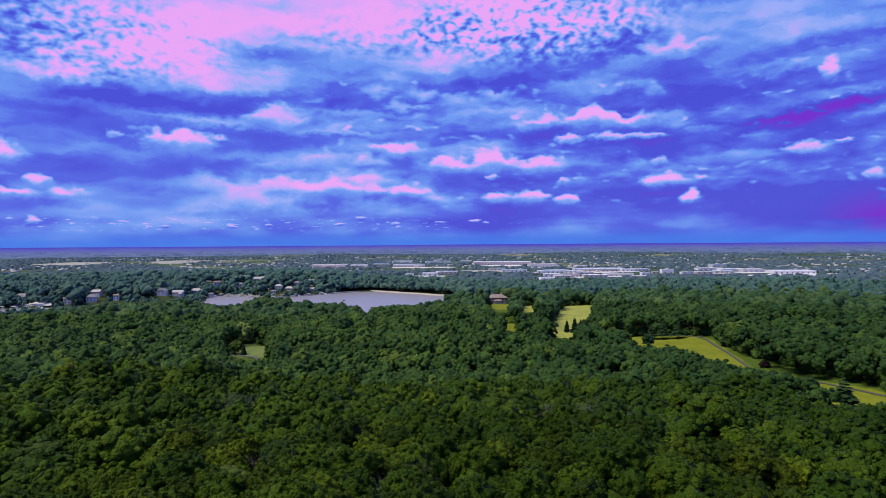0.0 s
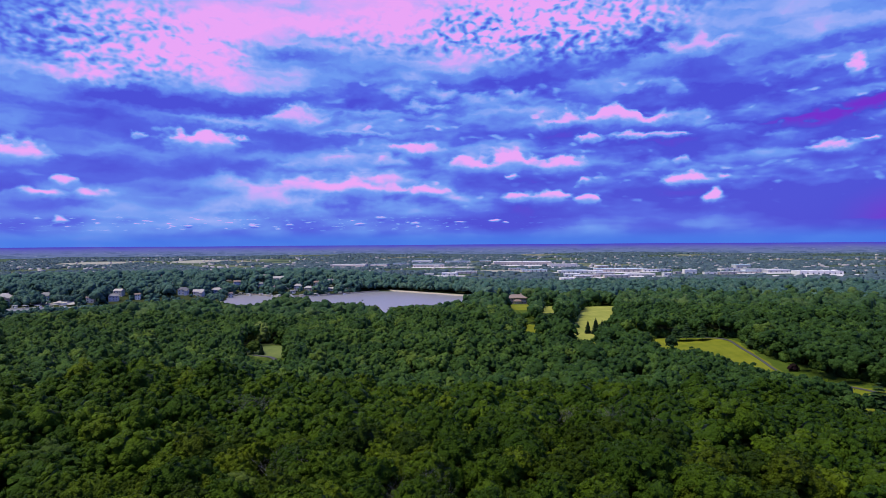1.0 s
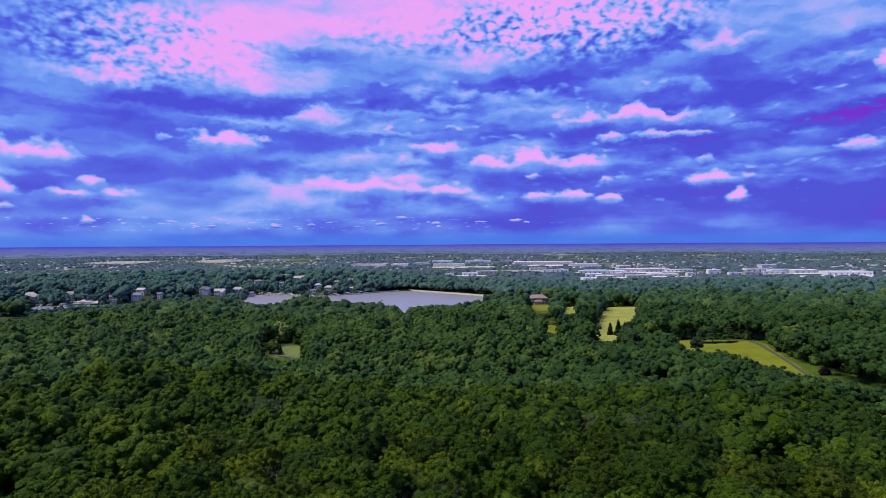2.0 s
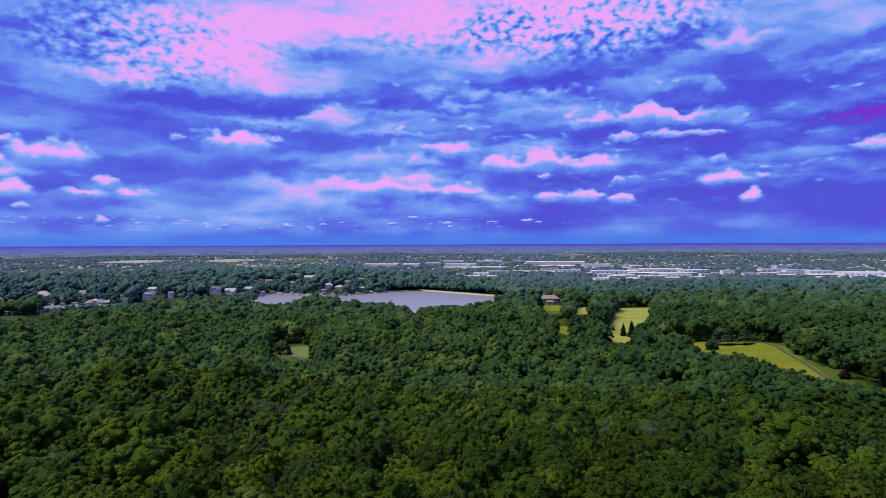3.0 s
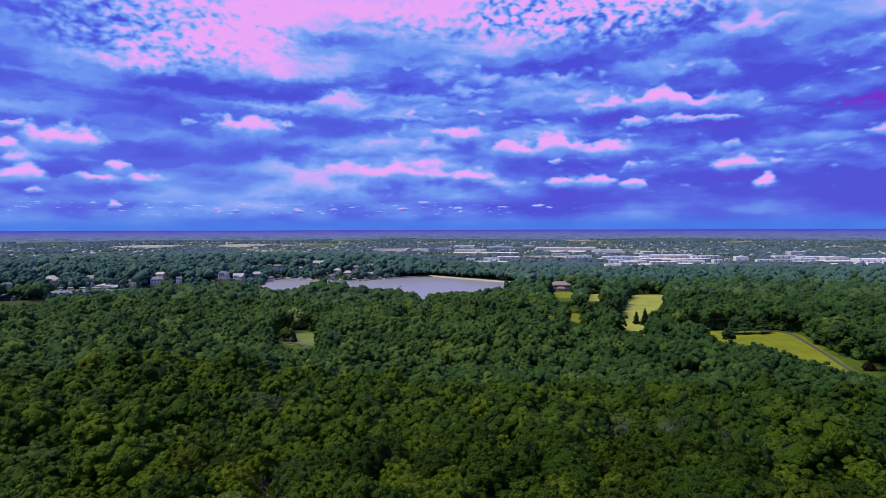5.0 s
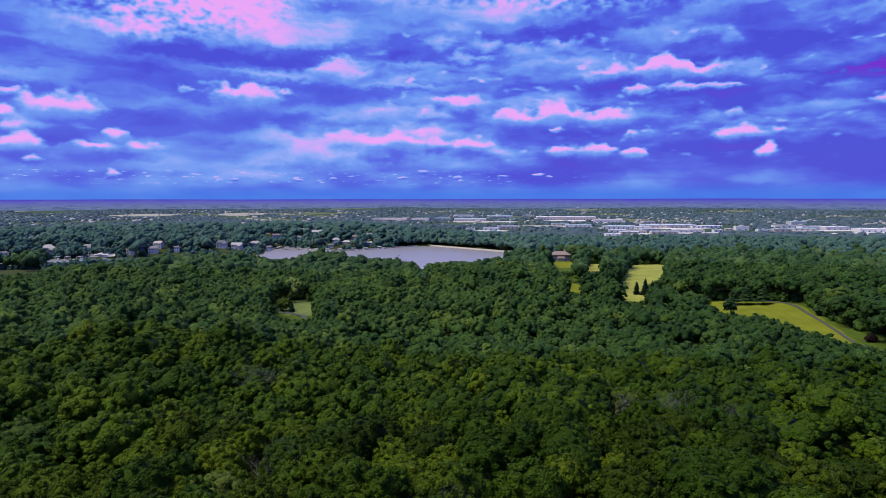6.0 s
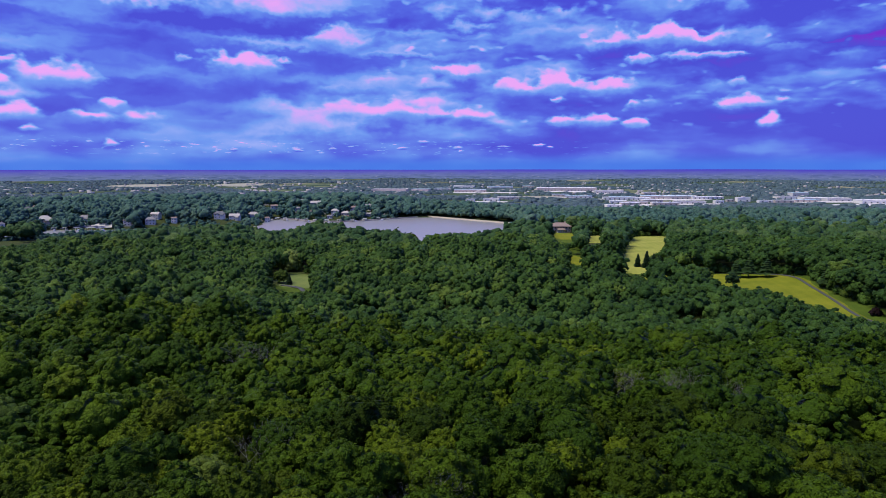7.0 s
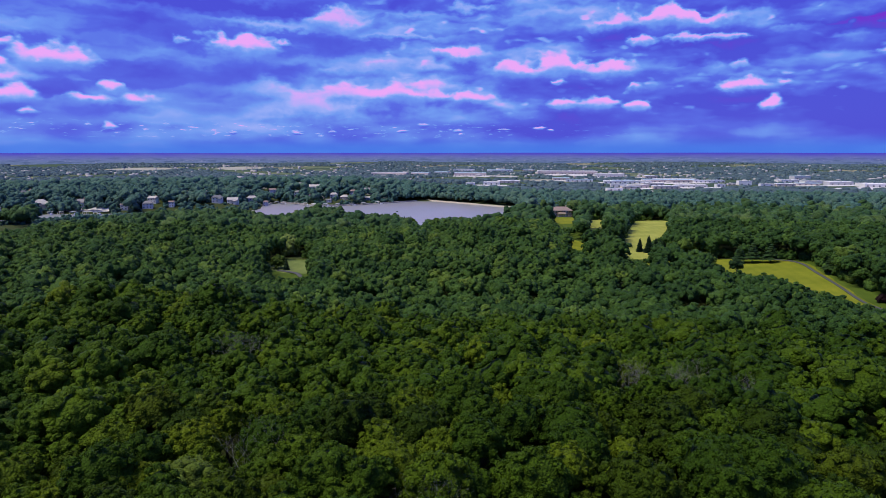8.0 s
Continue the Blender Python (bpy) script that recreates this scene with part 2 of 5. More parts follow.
            if soft < 0.6 and w > 1.5:  # the shaded underside of a heaped cloud
                below = calc(t, "MULTIPLY_ADD", py, 1.7, 1.45)
                lie = calc(t, "ADD", calc(t, "MULTIPLY", calc(t, "MULTIPLY", px, px), 1.3), calc(t, "MULTIPLY", below, below))
                v = calc(t, "MULTIPLY", v, calc(t, "MULTIPLY_ADD", calc(t, "EXPONENT", calc(t, "MULTIPLY", lie, -1.0)), -0.3, 1.0))
    # clear haze below the horizon
    v = blend(t, span(t, el, -0.35, 0.0), 0.3, v)
    cloud = ramp(t, v, SKY_STOPS)
    cloud = tint(t, span(t, el, 1.5, 0.15, 0.0, 0.85), cloud, (*srgb(62, 120, 232), 1))
    air = node(t, "ShaderNodeTexSky")
    air.sky_type, air.sun_disc = "NISHITA", False
    air.sun_elevation, air.sun_rotation = radians(SUN_ELEVATION), radians(SUN_AZIMUTH)
    clear = tint(t, 1.0, air.outputs[0], (0.09, 0.09, 0.12, 1), "MULTIPLY")
    colour = tint(t, 0.06, cloud, clear)
    back = node(t, "ShaderNodeBackground")
    t.links.new(colour, back.inputs[0])
    back.inputs[1].default_value = 1.02
    out = node(t, "ShaderNodeOutputWorld")
    t.links.new(back.outputs[0], out.inputs[0])


build_sky()
sun = new("sun", bpy.data.lights.new("sun", "SUN"))
sun.data.energy, sun.data.angle, sun.data.color = 4.75, radians(32), (1.0, 0.93, 0.69)
sun_way = Vector((math.sin(radians(SUN_AZIMUTH)) * math.cos(radians(SUN_ELEVATION)), math.cos(radians(SUN_AZIMUTH)) * math.cos(radians(SUN_ELEVATION)), math.sin(radians(SUN_ELEVATION))))
sun.matrix_world = look(sun_way * 900, (0, 0, 0))

# ---------------------------------------------------------------- the lie of the land
WATER = -15.0  # level of the lake
# rises and hollows of the near woods: x, y, radius, height over the general level
HOLLOWS = [
    (0, 60, 90, 15.5), (0, 160, 80, 3.2), (-110, 190, 80, 11.6), (90, 190, 80, 6.6), (-30, 310, 60, -5.2), (60, 290, 60, -4.9),
    (-150, 300, 70, 1.4), (-110, 380, 70, -1.3), (10, 380, 60, 1.4), (130, 330, 70, -0.3), (-21, 450, 70, 5.6), (90, 440, 80, 1.8),
    (212, 412, 52, 8.0), (-130, 510, 80, -4.0), (-250, 450, 90, 2.7), (60, 600, 100, 2.6), (150, 680, 100, -0.4), (-80, 640, 100, -3.6),
    (-280, 300, 110, 9.1), (260, 300, 110, 10.3), (250, 550, 120, 7.4), (-420, 470, 110, 5.1),
]
# knolls and swales, all 30 m across
SWALES = [
    (-15, 121, 2.0), (1, 138, 1.2), (32, 146, 2.4), (1, 178, 1.4), (-39, 191, 2.0), (-100, 230, 1.7), (38, 261, 1.2), (-30, 317, -3.2), (30, 337, -3.7), (3, 350, 4.8),
    (-21, 446, 2.3), (-58, 380, -2.0), (-207, 472, -2.3), (41, 463, -2.5), (-157, 270, -2.4), (-186, 264, 2.5), (-251, 449, 1.4),
]
# broad hills further off
HILLS = [(-560, 1120, 330, 22.0), (-250, 1150, 190, 15.0), (-900, 900, 350, 16.0), (500, 900, 260, 6.0), (0, -330, 260, 14.0)]
LAKE = [
    (-760, 560), (-640, 625), (-540, 674), (-510, 735), (-440, 738), (-372, 768), (-306, 782), (-290, 812), (-312, 860), (-310, 920), (-276, 905), (-241, 876),
    (-207, 878), (-172, 908), (-146, 940), (-108, 976), (-40, 914), (26, 850), (8, 760), (-20, 680), (-40, 630), (-75, 606), (-120, 640), (-160, 690), (-205, 690), (-260, 690),
    (-340, 692), (-400, 692), (-440, 668), (-456, 628), (-485, 592), (-560, 556), (-760, 512),
]
FAIRWAY_EAST = [(62, 440), (84, 436), (112, 447), (140, 447), (160, 436), (167, 417), (164, 395), (162, 376), (160, 356), (156, 334), (156, 320), (161, 307), (170, 290), (180, 270), (176, 258), (164, 250), (150, 250), (146, 266), (152, 284), (148, 304), (143, 320), (138, 350), (130, 378), (115, 398), (100, 416), (80, 426)]
FAIRWAY_NORTH = [(74, 446), (74, 480), (84, 519), (101, 595), (116, 650), (124, 697), (168, 699), (146, 628), (124, 562), (109, 530), (98, 500), (109, 472), (106, 446)]
PRACTICE_GREEN = [(-142, 454), (-119, 454), (-110, 430), (-104, 405), (-112, 398), (-128, 402), (-138, 415), (-145, 432)]
LAWN = [(84, 704), (102, 704), (96, 668), (91, 634), (76, 612), (72, 650)]
CLUB_LAWN = [(50, 726), (80, 730), (70, 690), (66, 655), (52, 655), (48, 690)]
ROUGH = [(44, 534), (57, 534), (60, 486), (46, 488)]
GRASS = {"fairway_east": FAIRWAY_EAST, "fairway_north": FAIRWAY_NORTH, "practice_green": PRACTICE_GREEN, "lawn": LAWN, "club_lawn": CLUB_LAWN, "rough": ROUGH}


def rounded(points, rounds=2):
    """Corners cut off a closed outline."""
    p = np.array(points, float)
    for _ in range(rounds):
        q = np.roll(p, -1, 0)
        p = np.stack([0.75 * p + 0.25 * q, 0.25 * p + 0.75 * q], 1).reshape(-1, 2)
    return p


def inside(outline, x, y):
    """Which of the places lie within an outline."""
    x, y = np.asarray(x, float), np.asarray(y, float)
    odd = np.zeros(x.shape, bool)
    for (ax, ay), (bx, by) in zip(outline, np.roll(outline, -1, 0)):
        if ay != by:
            odd ^= ((ay > y) != (by > y)) & (x < (bx - ax) * (y - ay) / (by - ay) + ax)
    return odd


def edge_distance(outline, x, y):
    x, y = np.asarray(x, float), np.asarray(y, float)
    best = np.full(x.shape, 1e9)
    for (ax, ay), (bx, by) in zip(outline, np.roll(outline, -1, 0)):
        dx, dy = bx - ax, by - ay
        s = np.clip(((x - ax) * dx + (y - ay) * dy) / (dx * dx + dy * dy + 1e-9), 0, 1)
        best = np.minimum(best, np.hypot(x - ax - s * dx, y - ay - s * dy))
    return best


SHORE = rounded(LAKE)


def ease(v, a, b):
    s = np.clip((np.asarray(v, float) - a) / (b - a), 0, 1)
    return s * s * (3 - 2 * s)


def land(x, y):
    """Height of the ground."""
    x, y = np.asarray(x, float), np.asarray(y, float)
    far = np.hypot(x, y)
    z = -14.0 - 31.0 * ease(far, 880, 1500) + 22.0 * ease(far, 3300, 4800)
    for cx, cy, r, h in HOLLOWS:
        z = z + h * np.exp(-((x - cx) ** 2 + (y - cy) ** 2) / r**2)
    for cx, cy, h in SWALES:
        z = z + h * np.exp(-((x - cx) ** 2 + (y - cy) ** 2) / 900.0)
    for cx, cy, r, h in HILLS:
        z = z + h * np.exp(-((x - cx) ** 2 + (y - cy) ** 2) / r**2)
    z = z + 5.0 * ease(far, 1500, 2400) * np.sin(x / 310.0 + 1.0) * np.sin(y / 420.0)
    near = edge_distance(SHORE, x, y)
    wet = inside(SHORE, x, y)
    bank = WATER + np.where(wet, -0.12 * np.minimum(near, 25) - 0.05, 0.6 + 0.06 * np.minimum(near, 60))
    hold = np.where(wet, 1.0, 1 - ease(near, 4, 70))
    return z * (1 - hold) + bank * hold

# ---------------------------------------------------------------- materials
def material(name, rough=0.8, metal=0.0):
    m = bpy.data.materials.new(name)
    m.use_nodes = True
    t = m.node_tree
    shader = t.nodes["Principled BSDF"]
    shader.inputs["Roughness"].default_value, shader.inputs["Metallic"].default_value = rough, metal
    return m, t, shader


def bump(t, shader, height, strength, distance):
    n = node(t, "ShaderNodeBump")
    n.inputs["Strength"].default_value, n.inputs["Distance"].default_value = strength, distance
    t.links.new(height, n.inputs["Height"])
    t.links.new(n.outputs[0], shader.inputs["Normal"])


def leaf_material(name, stops, single, rough=0.55, through_light=0.26, fine=2.2, gloss=0.06, relief=0.45):
    """Foliage. single: one colour a tree from the object; otherwise from the tree's own 'tone'."""
    m, t, shader = material(name, rough)
    if single:
        tone = node(t, "ShaderNodeObjectInfo").outputs["Random"]
    else:
        pick = node(t, "ShaderNodeAttribute")
        pick.attribute_name = "tone"
        tone = pick.outputs["Fac"]
    where = node(t, "ShaderNodeNewGeometry").outputs["Position"]
    island = node(t, "ShaderNodeNewGeometry").outputs["Random Per Island"]
    patch = grain(t, where, 0.02, 2)
    clump = grain(t, where, 0.35, 3)
    speck = grain(t, where, fine, 2)
    mixed = calc(t, "ADD", calc(t, "MULTIPLY_ADD", patch, 0.4, -0.2), calc(t, "ADD", calc(t, "MULTIPLY_ADD", tone, 0.7, 0.13), calc(t, "MULTIPLY_ADD", clump, 0.24, -0.12)))
    colour = ramp(t, mixed, stops)
    sparks = grain(t, where, fine * 3.2, 2)
    bright = calc(t, "MULTIPLY", span(t, speck, 0.34, 0.66, 0.8, 1.16), calc(t, "MULTIPLY", span(t, sparks, 0.32, 0.68, 0.78, 1.2), calc(t, "MULTIPLY_ADD", island, 0.3, 0.85)))
    grey = node(t, "ShaderNodeCombineColor")
    for s in grey.inputs:
        t.links.new(bright, s)
    colour = tint(t, 1.0, colour, grey.outputs[0], "MULTIPLY")
    t.links.new(colour, shader.inputs["Base Color"])
    shader.inputs["Specular IOR Level"].default_value = gloss
    # clumps of leaves, rounded, with small leaves on them
    clumps = node(t, "ShaderNodeTexVoronoi")
    wavy = vec(t, "ADD", where, vec(t, "MULTIPLY", grain(t, where, fine * 2.0, 2, 0.5, True), (0.5 / fine, 0.5 / fine, 0.5 / fine)))
    t.links.new(wavy, clumps.inputs["Vector"])
    clumps.inputs["Scale"].default_value = fine * 1.5
    swell = calc(t, "SUBTRACT", 1.0, calc(t, "POWER", clumps.outputs["Distance"], 1.6))
    bump(t, shader, calc(t, "MULTIPLY_ADD", grain(t, where, fine * 6.0, 2), 0.35, swell), 0.9, relief / fine)
    glow = node(t, "ShaderNodeBsdfTranslucent")
    t.links.new(colour, glow.inputs[0])
    both = node(t, "ShaderNodeMixShader")
    both.inputs[0].default_value = through_light
    t.links.new(shader.outputs[0], both.inputs[1]), t.links.new(glow.outputs[0], both.inputs[2])
    t.links.new(both.outputs[0], t.nodes["Material Output"].inputs[0])
    return m


def plain(name, colour, rough=0.8, scale=1.0, contrast=0.35, relief=0.0, metal=0.0, single=False):
    """A colour with grain at two sizes, stains and fine relief."""
    m, t, shader = material(name, rough, metal)
    where = node(t, "ShaderNodeNewGeometry").outputs["Position"]
    a, b = grain(t, where, 0.25 * scale, 3), grain(t, where, 3.0 * scale, 4)
    much = calc(t, "ADD", calc(t, "MULTIPLY", a, contrast), calc(t, "MULTIPLY_ADD", b, contrast, 1 - contrast))
    if single:
        much = calc(t, "MULTIPLY", much, calc(t, "MULTIPLY_ADD", node(t, "ShaderNodeObjectInfo").outputs["Random"], 0.5, 0.75))
    grey = node(t, "ShaderNodeCombineColor")
    for s in grey.inputs:
        t.links.new(much, s)
    t.links.new(tint(t, 1.0, (*colour, 1), grey.outputs[0], "MULTIPLY"), shader.inputs["Base Color"])
    if relief:
        bump(t, shader, b, 0.6, relief)
    return m


LEAF_STOPS = [(0.0, (0.019, 0.046, 0.004)), (0.35, (0.037, 0.075, 0.005)), (0.65, (0.062, 0.106, 0.006)), (0.9, (0.104, 0.144, 0.007)), (1.0, (0.15, 0.166, 0.009))]
# near greens cooled with blue: light distance haze mixed into the colour
HAZED_RIDGE_STOPS = [(0.0, (0.024, 0.058, 0.015)), (0.35, (0.042, 0.09, 0.019)), (0.65, (0.067, 0.124, 0.023)), (0.9, (0.11, 0.164, 0.027)), (1.0, (0.152, 0.19, 0.034))]
LEAF_NEAR = leaf_material("oak_leaves", LEAF_STOPS, True, fine=1.8, relief=0.55)
# darker copy of the near leaves, used more towards the right
LEAF_DARKER = leaf_material("darker_near_leaves", [(0.0, (0.018, 0.039, 0.004)), (0.5, (0.038, 0.066, 0.004)), (1.0, (0.074, 0.104, 0.006))], True, fine=1.8, relief=0.55)
LEAF_MID = leaf_material("wood_leaves", LEAF_STOPS, False, fine=1.2)
LEAF_RIDGE_HAZED = leaf_material("hazed_ridge_leaves", HAZED_RIDGE_STOPS, False, fine=1.1, relief=0.5)
# the blue haze of distance is painted into these leaf colours
LEAF_FAR_HAZED = leaf_material("hazed_far_leaves", [(0.0, (0.046, 0.106, 0.09)), (0.5, (0.070, 0.142, 0.114)), (1.0, (0.115, 0.188, 0.13))], False, fine=0.8, relief=0.4)
# between ridge and far leaves, with part of the haze painted in
LEAF_BANK_HAZED = leaf_material("hazed_shore_leaves", [(0.0, (0.026, 0.064, 0.026)), (0.35, (0.041, 0.091, 0.032)), (0.65, (0.065, 0.12, 0.038)), (1.0, (0.125, 0.175, 0.05))], False, fine=0.9, relief=0.4)
# bluer than green: thick distance haze put into the leaf colour
LEAF_PLAIN_HAZED = leaf_material("hazed_lowland_leaves", [(0.0, (0.070, 0.112, 0.14)), (0.5, (0.088, 0.136, 0.158)), (1.0, (0.118, 0.165, 0.175))], False, fine=0.3, relief=0.2)
LEAF_SPRUCE = leaf_material("spruce_needles", [(0.0, (0.008, 0.022, 0.01)), (1.0, (0.014, 0.032, 0.014))], True)
LEAF_PINE = leaf_material("pine_needles", [(0.0, (0.022, 0.05, 0.018)), (1.0, (0.04, 0.075, 0.022))], True)
LEAF_WILLOW = leaf_material("willow_leaves", [(0.0, (0.16, 0.225, 0.055)), (1.0, (0.2, 0.26, 0.065))], True)
LEAF_PLUM = leaf_material("plum_leaves", [(0.0, (0.018, 0.012, 0.016)), (1.0, (0.03, 0.016, 0.02))], True)
LEAF_SHRUB = leaf_material("shrub_leaves", [(0.0, (0.05, 0.09, 0.015)), (1.0, (0.1, 0.14, 0.02))], True)
BARK = plain("bark", (0.07, 0.055, 0.04), 0.9, 2.0, 0.5, 0.03)
DEAD_BARK = plain("weathered_dead_bark", (0.12, 0.115, 0.115), 0.85, 1.5, 0.4, 0.02)


def ground_material():
    """Dark leaf litter under the near woods; far off, a patchwork of meadow, stubble and scrub."""
    m, t, shader = material("earth", 0.95)
    where = node(t, "ShaderNodeNewGeometry").outputs["Position"]
    shader.inputs["Specular IOR Level"].default_value = 0.1
    litter = ramp(t, grain(t, where, 0.4, 4), [(0.3, (0.026, 0.036, 0.011)), (0.7, (0.046, 0.06, 0.018))])
    cells = node(t, "ShaderNodeTexVoronoi")
    t.links.new(vec(t, "MULTIPLY", where, (0.004, 0.0016, 0.0)), cells.inputs["Vector"])
    cells.inputs["Scale"].default_value = 1.0
    pick = node(t, "ShaderNodeSeparateColor")
    t.links.new(cells.outputs["Color"], pick.inputs[0])
    fields = ramp(t, pick.outputs[0], [(0.0, (0.045, 0.075, 0.04)), (0.5, (0.06, 0.09, 0.05)), (0.75, (0.13, 0.15, 0.08)), (0.95, (0.24, 0.22, 0.16))])
    fields = tint(t, span(t, grain(t, where, 0.012, 4), 0.42, 0.58), fields, (0.035, 0.06, 0.035, 1))
    away = vec(t, "LENGTH", vec(t, "MULTIPLY", where, (1, 1, 0)))
    t.links.new(tint(t, span(t, away, 1300, 1900), litter, fields), shader.inputs["Base Color"])
    bump(t, shader, grain(t, where, 0.8, 4), 0.5, 0.3)
    return m


def grass_material(name, a, b):
    """Mown grass with faint mowing bands, dry patches and blade grain."""
    m, t, shader = material(name, 0.9)
    where = node(t, "ShaderNodeNewGeometry").outputs["Position"]
    band = node(t, "ShaderNodeTexWave")
    t.links.new(vec(t, "MULTIPLY", where, (1.0, 0.35, 0)), band.inputs["Vector"])
    shader.inputs["Specular IOR Level"].default_value = 0.05
    band.inputs["Scale"].default_value, band.inputs["Distortion"].default_value = 0.06, 1.5
    colour = ramp(t, calc(t, "ADD", calc(t, "MULTIPLY", grain(t, where, 0.05, 5), 0.85), calc(t, "MULTIPLY", band.outputs["Fac"], 0.05)), [(0.3, a), (0.62, b)])
    fine = grain(t, where, 2.5, 3)
    grey = node(t, "ShaderNodeCombineColor")
    for s in grey.inputs:
        t.links.new(calc(t, "MULTIPLY_ADD", fine, 0.6, 0.7), s)
    t.links.new(tint(t, 1.0, colour, grey.outputs[0], "MULTIPLY"), shader.inputs["Base Color"])
    bump(t, shader, fine, 0.5, 0.08)
    return m


EARTH = ground_material()
MOWN = grass_material("mown_grass", (0.105, 0.128, 0.010), (0.185, 0.19, 0.018))
FADED = grass_material("pale_mown_grass", (0.19, 0.21, 0.04), (0.30, 0.30, 0.07))
GREEN = grass_material("green_grass", (0.10, 0.135, 0.04), (0.15, 0.18, 0.055))
# far field colour, paled and greyed by haze painted into it
HAZED_FIELD = plain("haze_pale_field", (0.26, 0.25, 0.20), 0.95, 0.05, 0.4)
# unmown grass, its green darkened further for the shade of the trees
SHADED_ROUGH_GRASS = grass_material("shaded_rough_grass", (0.045, 0.075, 0.010), (0.075, 0.11, 0.015))
ASPHALT = plain("path_asphalt", (0.045, 0.047, 0.055), 0.85, 2.0, 0.3, 0.01)
CONCRETE = plain("pale_concrete", (0.5, 0.47, 0.47), 0.85, 0.4, 0.3)
GRAVEL = plain("dam_stone", (0.34, 0.29, 0.24), 0.9, 0.6, 0.5, 0.2)
SAND = plain("bunker_sand", (0.42, 0.30, 0.20), 0.95, 1.0, 0.3)
DOCK_WOOD = plain("dock_timber", (0.36, 0.32, 0.28), 0.85, 1.0, 0.3)
GLASS, _t, _s = material("window_glass", 0.08)
_s.inputs["Base Color"].default_value = (0.03, 0.035, 0.045, 1)
TRIM = plain("white_trim", (0.72, 0.72, 0.72), 0.6, 1.0, 0.15)


def water_material():
    m, t, shader = material("lake_water", 0.3)
    where = node(t, "ShaderNodeNewGeometry").outputs["Position"]
    shader.inputs["Base Color"].default_value = (0.22, 0.22, 0.23, 1)
    ripple = calc(t, "ADD", grain(t, vec(t, "MULTIPLY", where, (1.0, 0.5, 1)), 0.5, 4), calc(t, "MULTIPLY", grain(t, where, 0.03, 2), 2.0))
    bump(t, shader, ripple, 0.35, 0.35)
    return m


LAKE_WATER = water_material()


def far_haze():
    """A glowing backdrop at the rim of the land, painted as the farthest ridges in violet haze."""
    m = bpy.data.materials.new("painted_ridge_haze")
    m.use_nodes = True
    t = m.node_tree
    t.nodes.clear()
    where = node(t, "ShaderNodeNewGeometry").outputs["Position"]
    axis = node(t, "ShaderNodeSeparateXYZ")
    t.links.new(where, axis.inputs[0])
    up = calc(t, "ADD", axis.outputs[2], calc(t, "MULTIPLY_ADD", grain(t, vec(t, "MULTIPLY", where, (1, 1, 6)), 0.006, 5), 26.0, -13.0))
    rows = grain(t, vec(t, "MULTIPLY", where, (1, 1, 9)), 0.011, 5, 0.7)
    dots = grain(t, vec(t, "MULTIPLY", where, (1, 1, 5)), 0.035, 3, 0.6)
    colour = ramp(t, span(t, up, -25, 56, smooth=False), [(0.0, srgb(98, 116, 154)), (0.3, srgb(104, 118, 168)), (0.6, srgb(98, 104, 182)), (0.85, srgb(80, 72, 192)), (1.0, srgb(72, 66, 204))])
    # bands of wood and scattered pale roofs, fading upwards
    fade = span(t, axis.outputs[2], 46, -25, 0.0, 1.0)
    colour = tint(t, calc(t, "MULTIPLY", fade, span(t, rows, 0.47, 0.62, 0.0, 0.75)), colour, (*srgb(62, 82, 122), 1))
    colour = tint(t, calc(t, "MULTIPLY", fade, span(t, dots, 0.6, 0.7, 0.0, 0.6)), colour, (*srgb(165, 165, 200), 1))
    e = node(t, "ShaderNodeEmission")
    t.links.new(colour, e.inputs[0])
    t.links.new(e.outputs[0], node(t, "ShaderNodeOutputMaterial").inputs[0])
    return m


HAZE = far_haze()

# ---------------------------------------------------------------- building helpers
def mesh_from(name, verts, tris, mat, tone=None, smooth=False):
    """A mesh from arrays of corners and triangles."""
    me = bpy.data.meshes.new(name)
    verts, tris = np.asarray(verts, np.float32), np.asarray(tris, np.int32)
    me.vertices.add(len(verts)), me.loops.add(tris.size), me.polygons.add(len(tris))
    me.vertices.foreach_set("co", verts.ravel())
    me.loops.foreach_set("vertex_index", tris.ravel())
    me.polygons.foreach_set("loop_start", np.arange(0, tris.size, 3, dtype=np.int32))
    if smooth:
        me.polygons.foreach_set("use_smooth", np.ones(len(tris), bool))
    if tone is not None:
        me.attributes.new("tone", "FLOAT", "POINT").data.foreach_set("value", np.asarray(tone, np.float32))
    me.materials.append(mat)
    me.update(calc_edges=True)
    return me


def under(name, data, parent, label=""):
    ob = new(name, data)
    ob.parent = parent
    return tagged(ob, label)


def part(name, bm, mat, parent, label=""):
    """A bmesh as one mesh object under a thing or a part."""
    me = bpy.data.meshes.new(name)
    bm.to_mesh(me)
    bm.free()
    me.materials.append(mat)
    return under(name, me, parent, label)


def box(bm, x0, y0, z0, x1, y1, z1):
    made = bmesh.ops.create_cube(bm, size=1.0)["verts"]
    bmesh.ops.scale(bm, vec=(x1 - x0, y1 - y0, z1 - z0), verts=made)
    bmesh.ops.translate(bm, vec=((x0 + x1) / 2, (y0 + y1) / 2, (z0 + z1) / 2), verts=made)
    return made


def boxed(*sides):
    bm = bmesh.new()
    box(bm, *sides)
    return bm


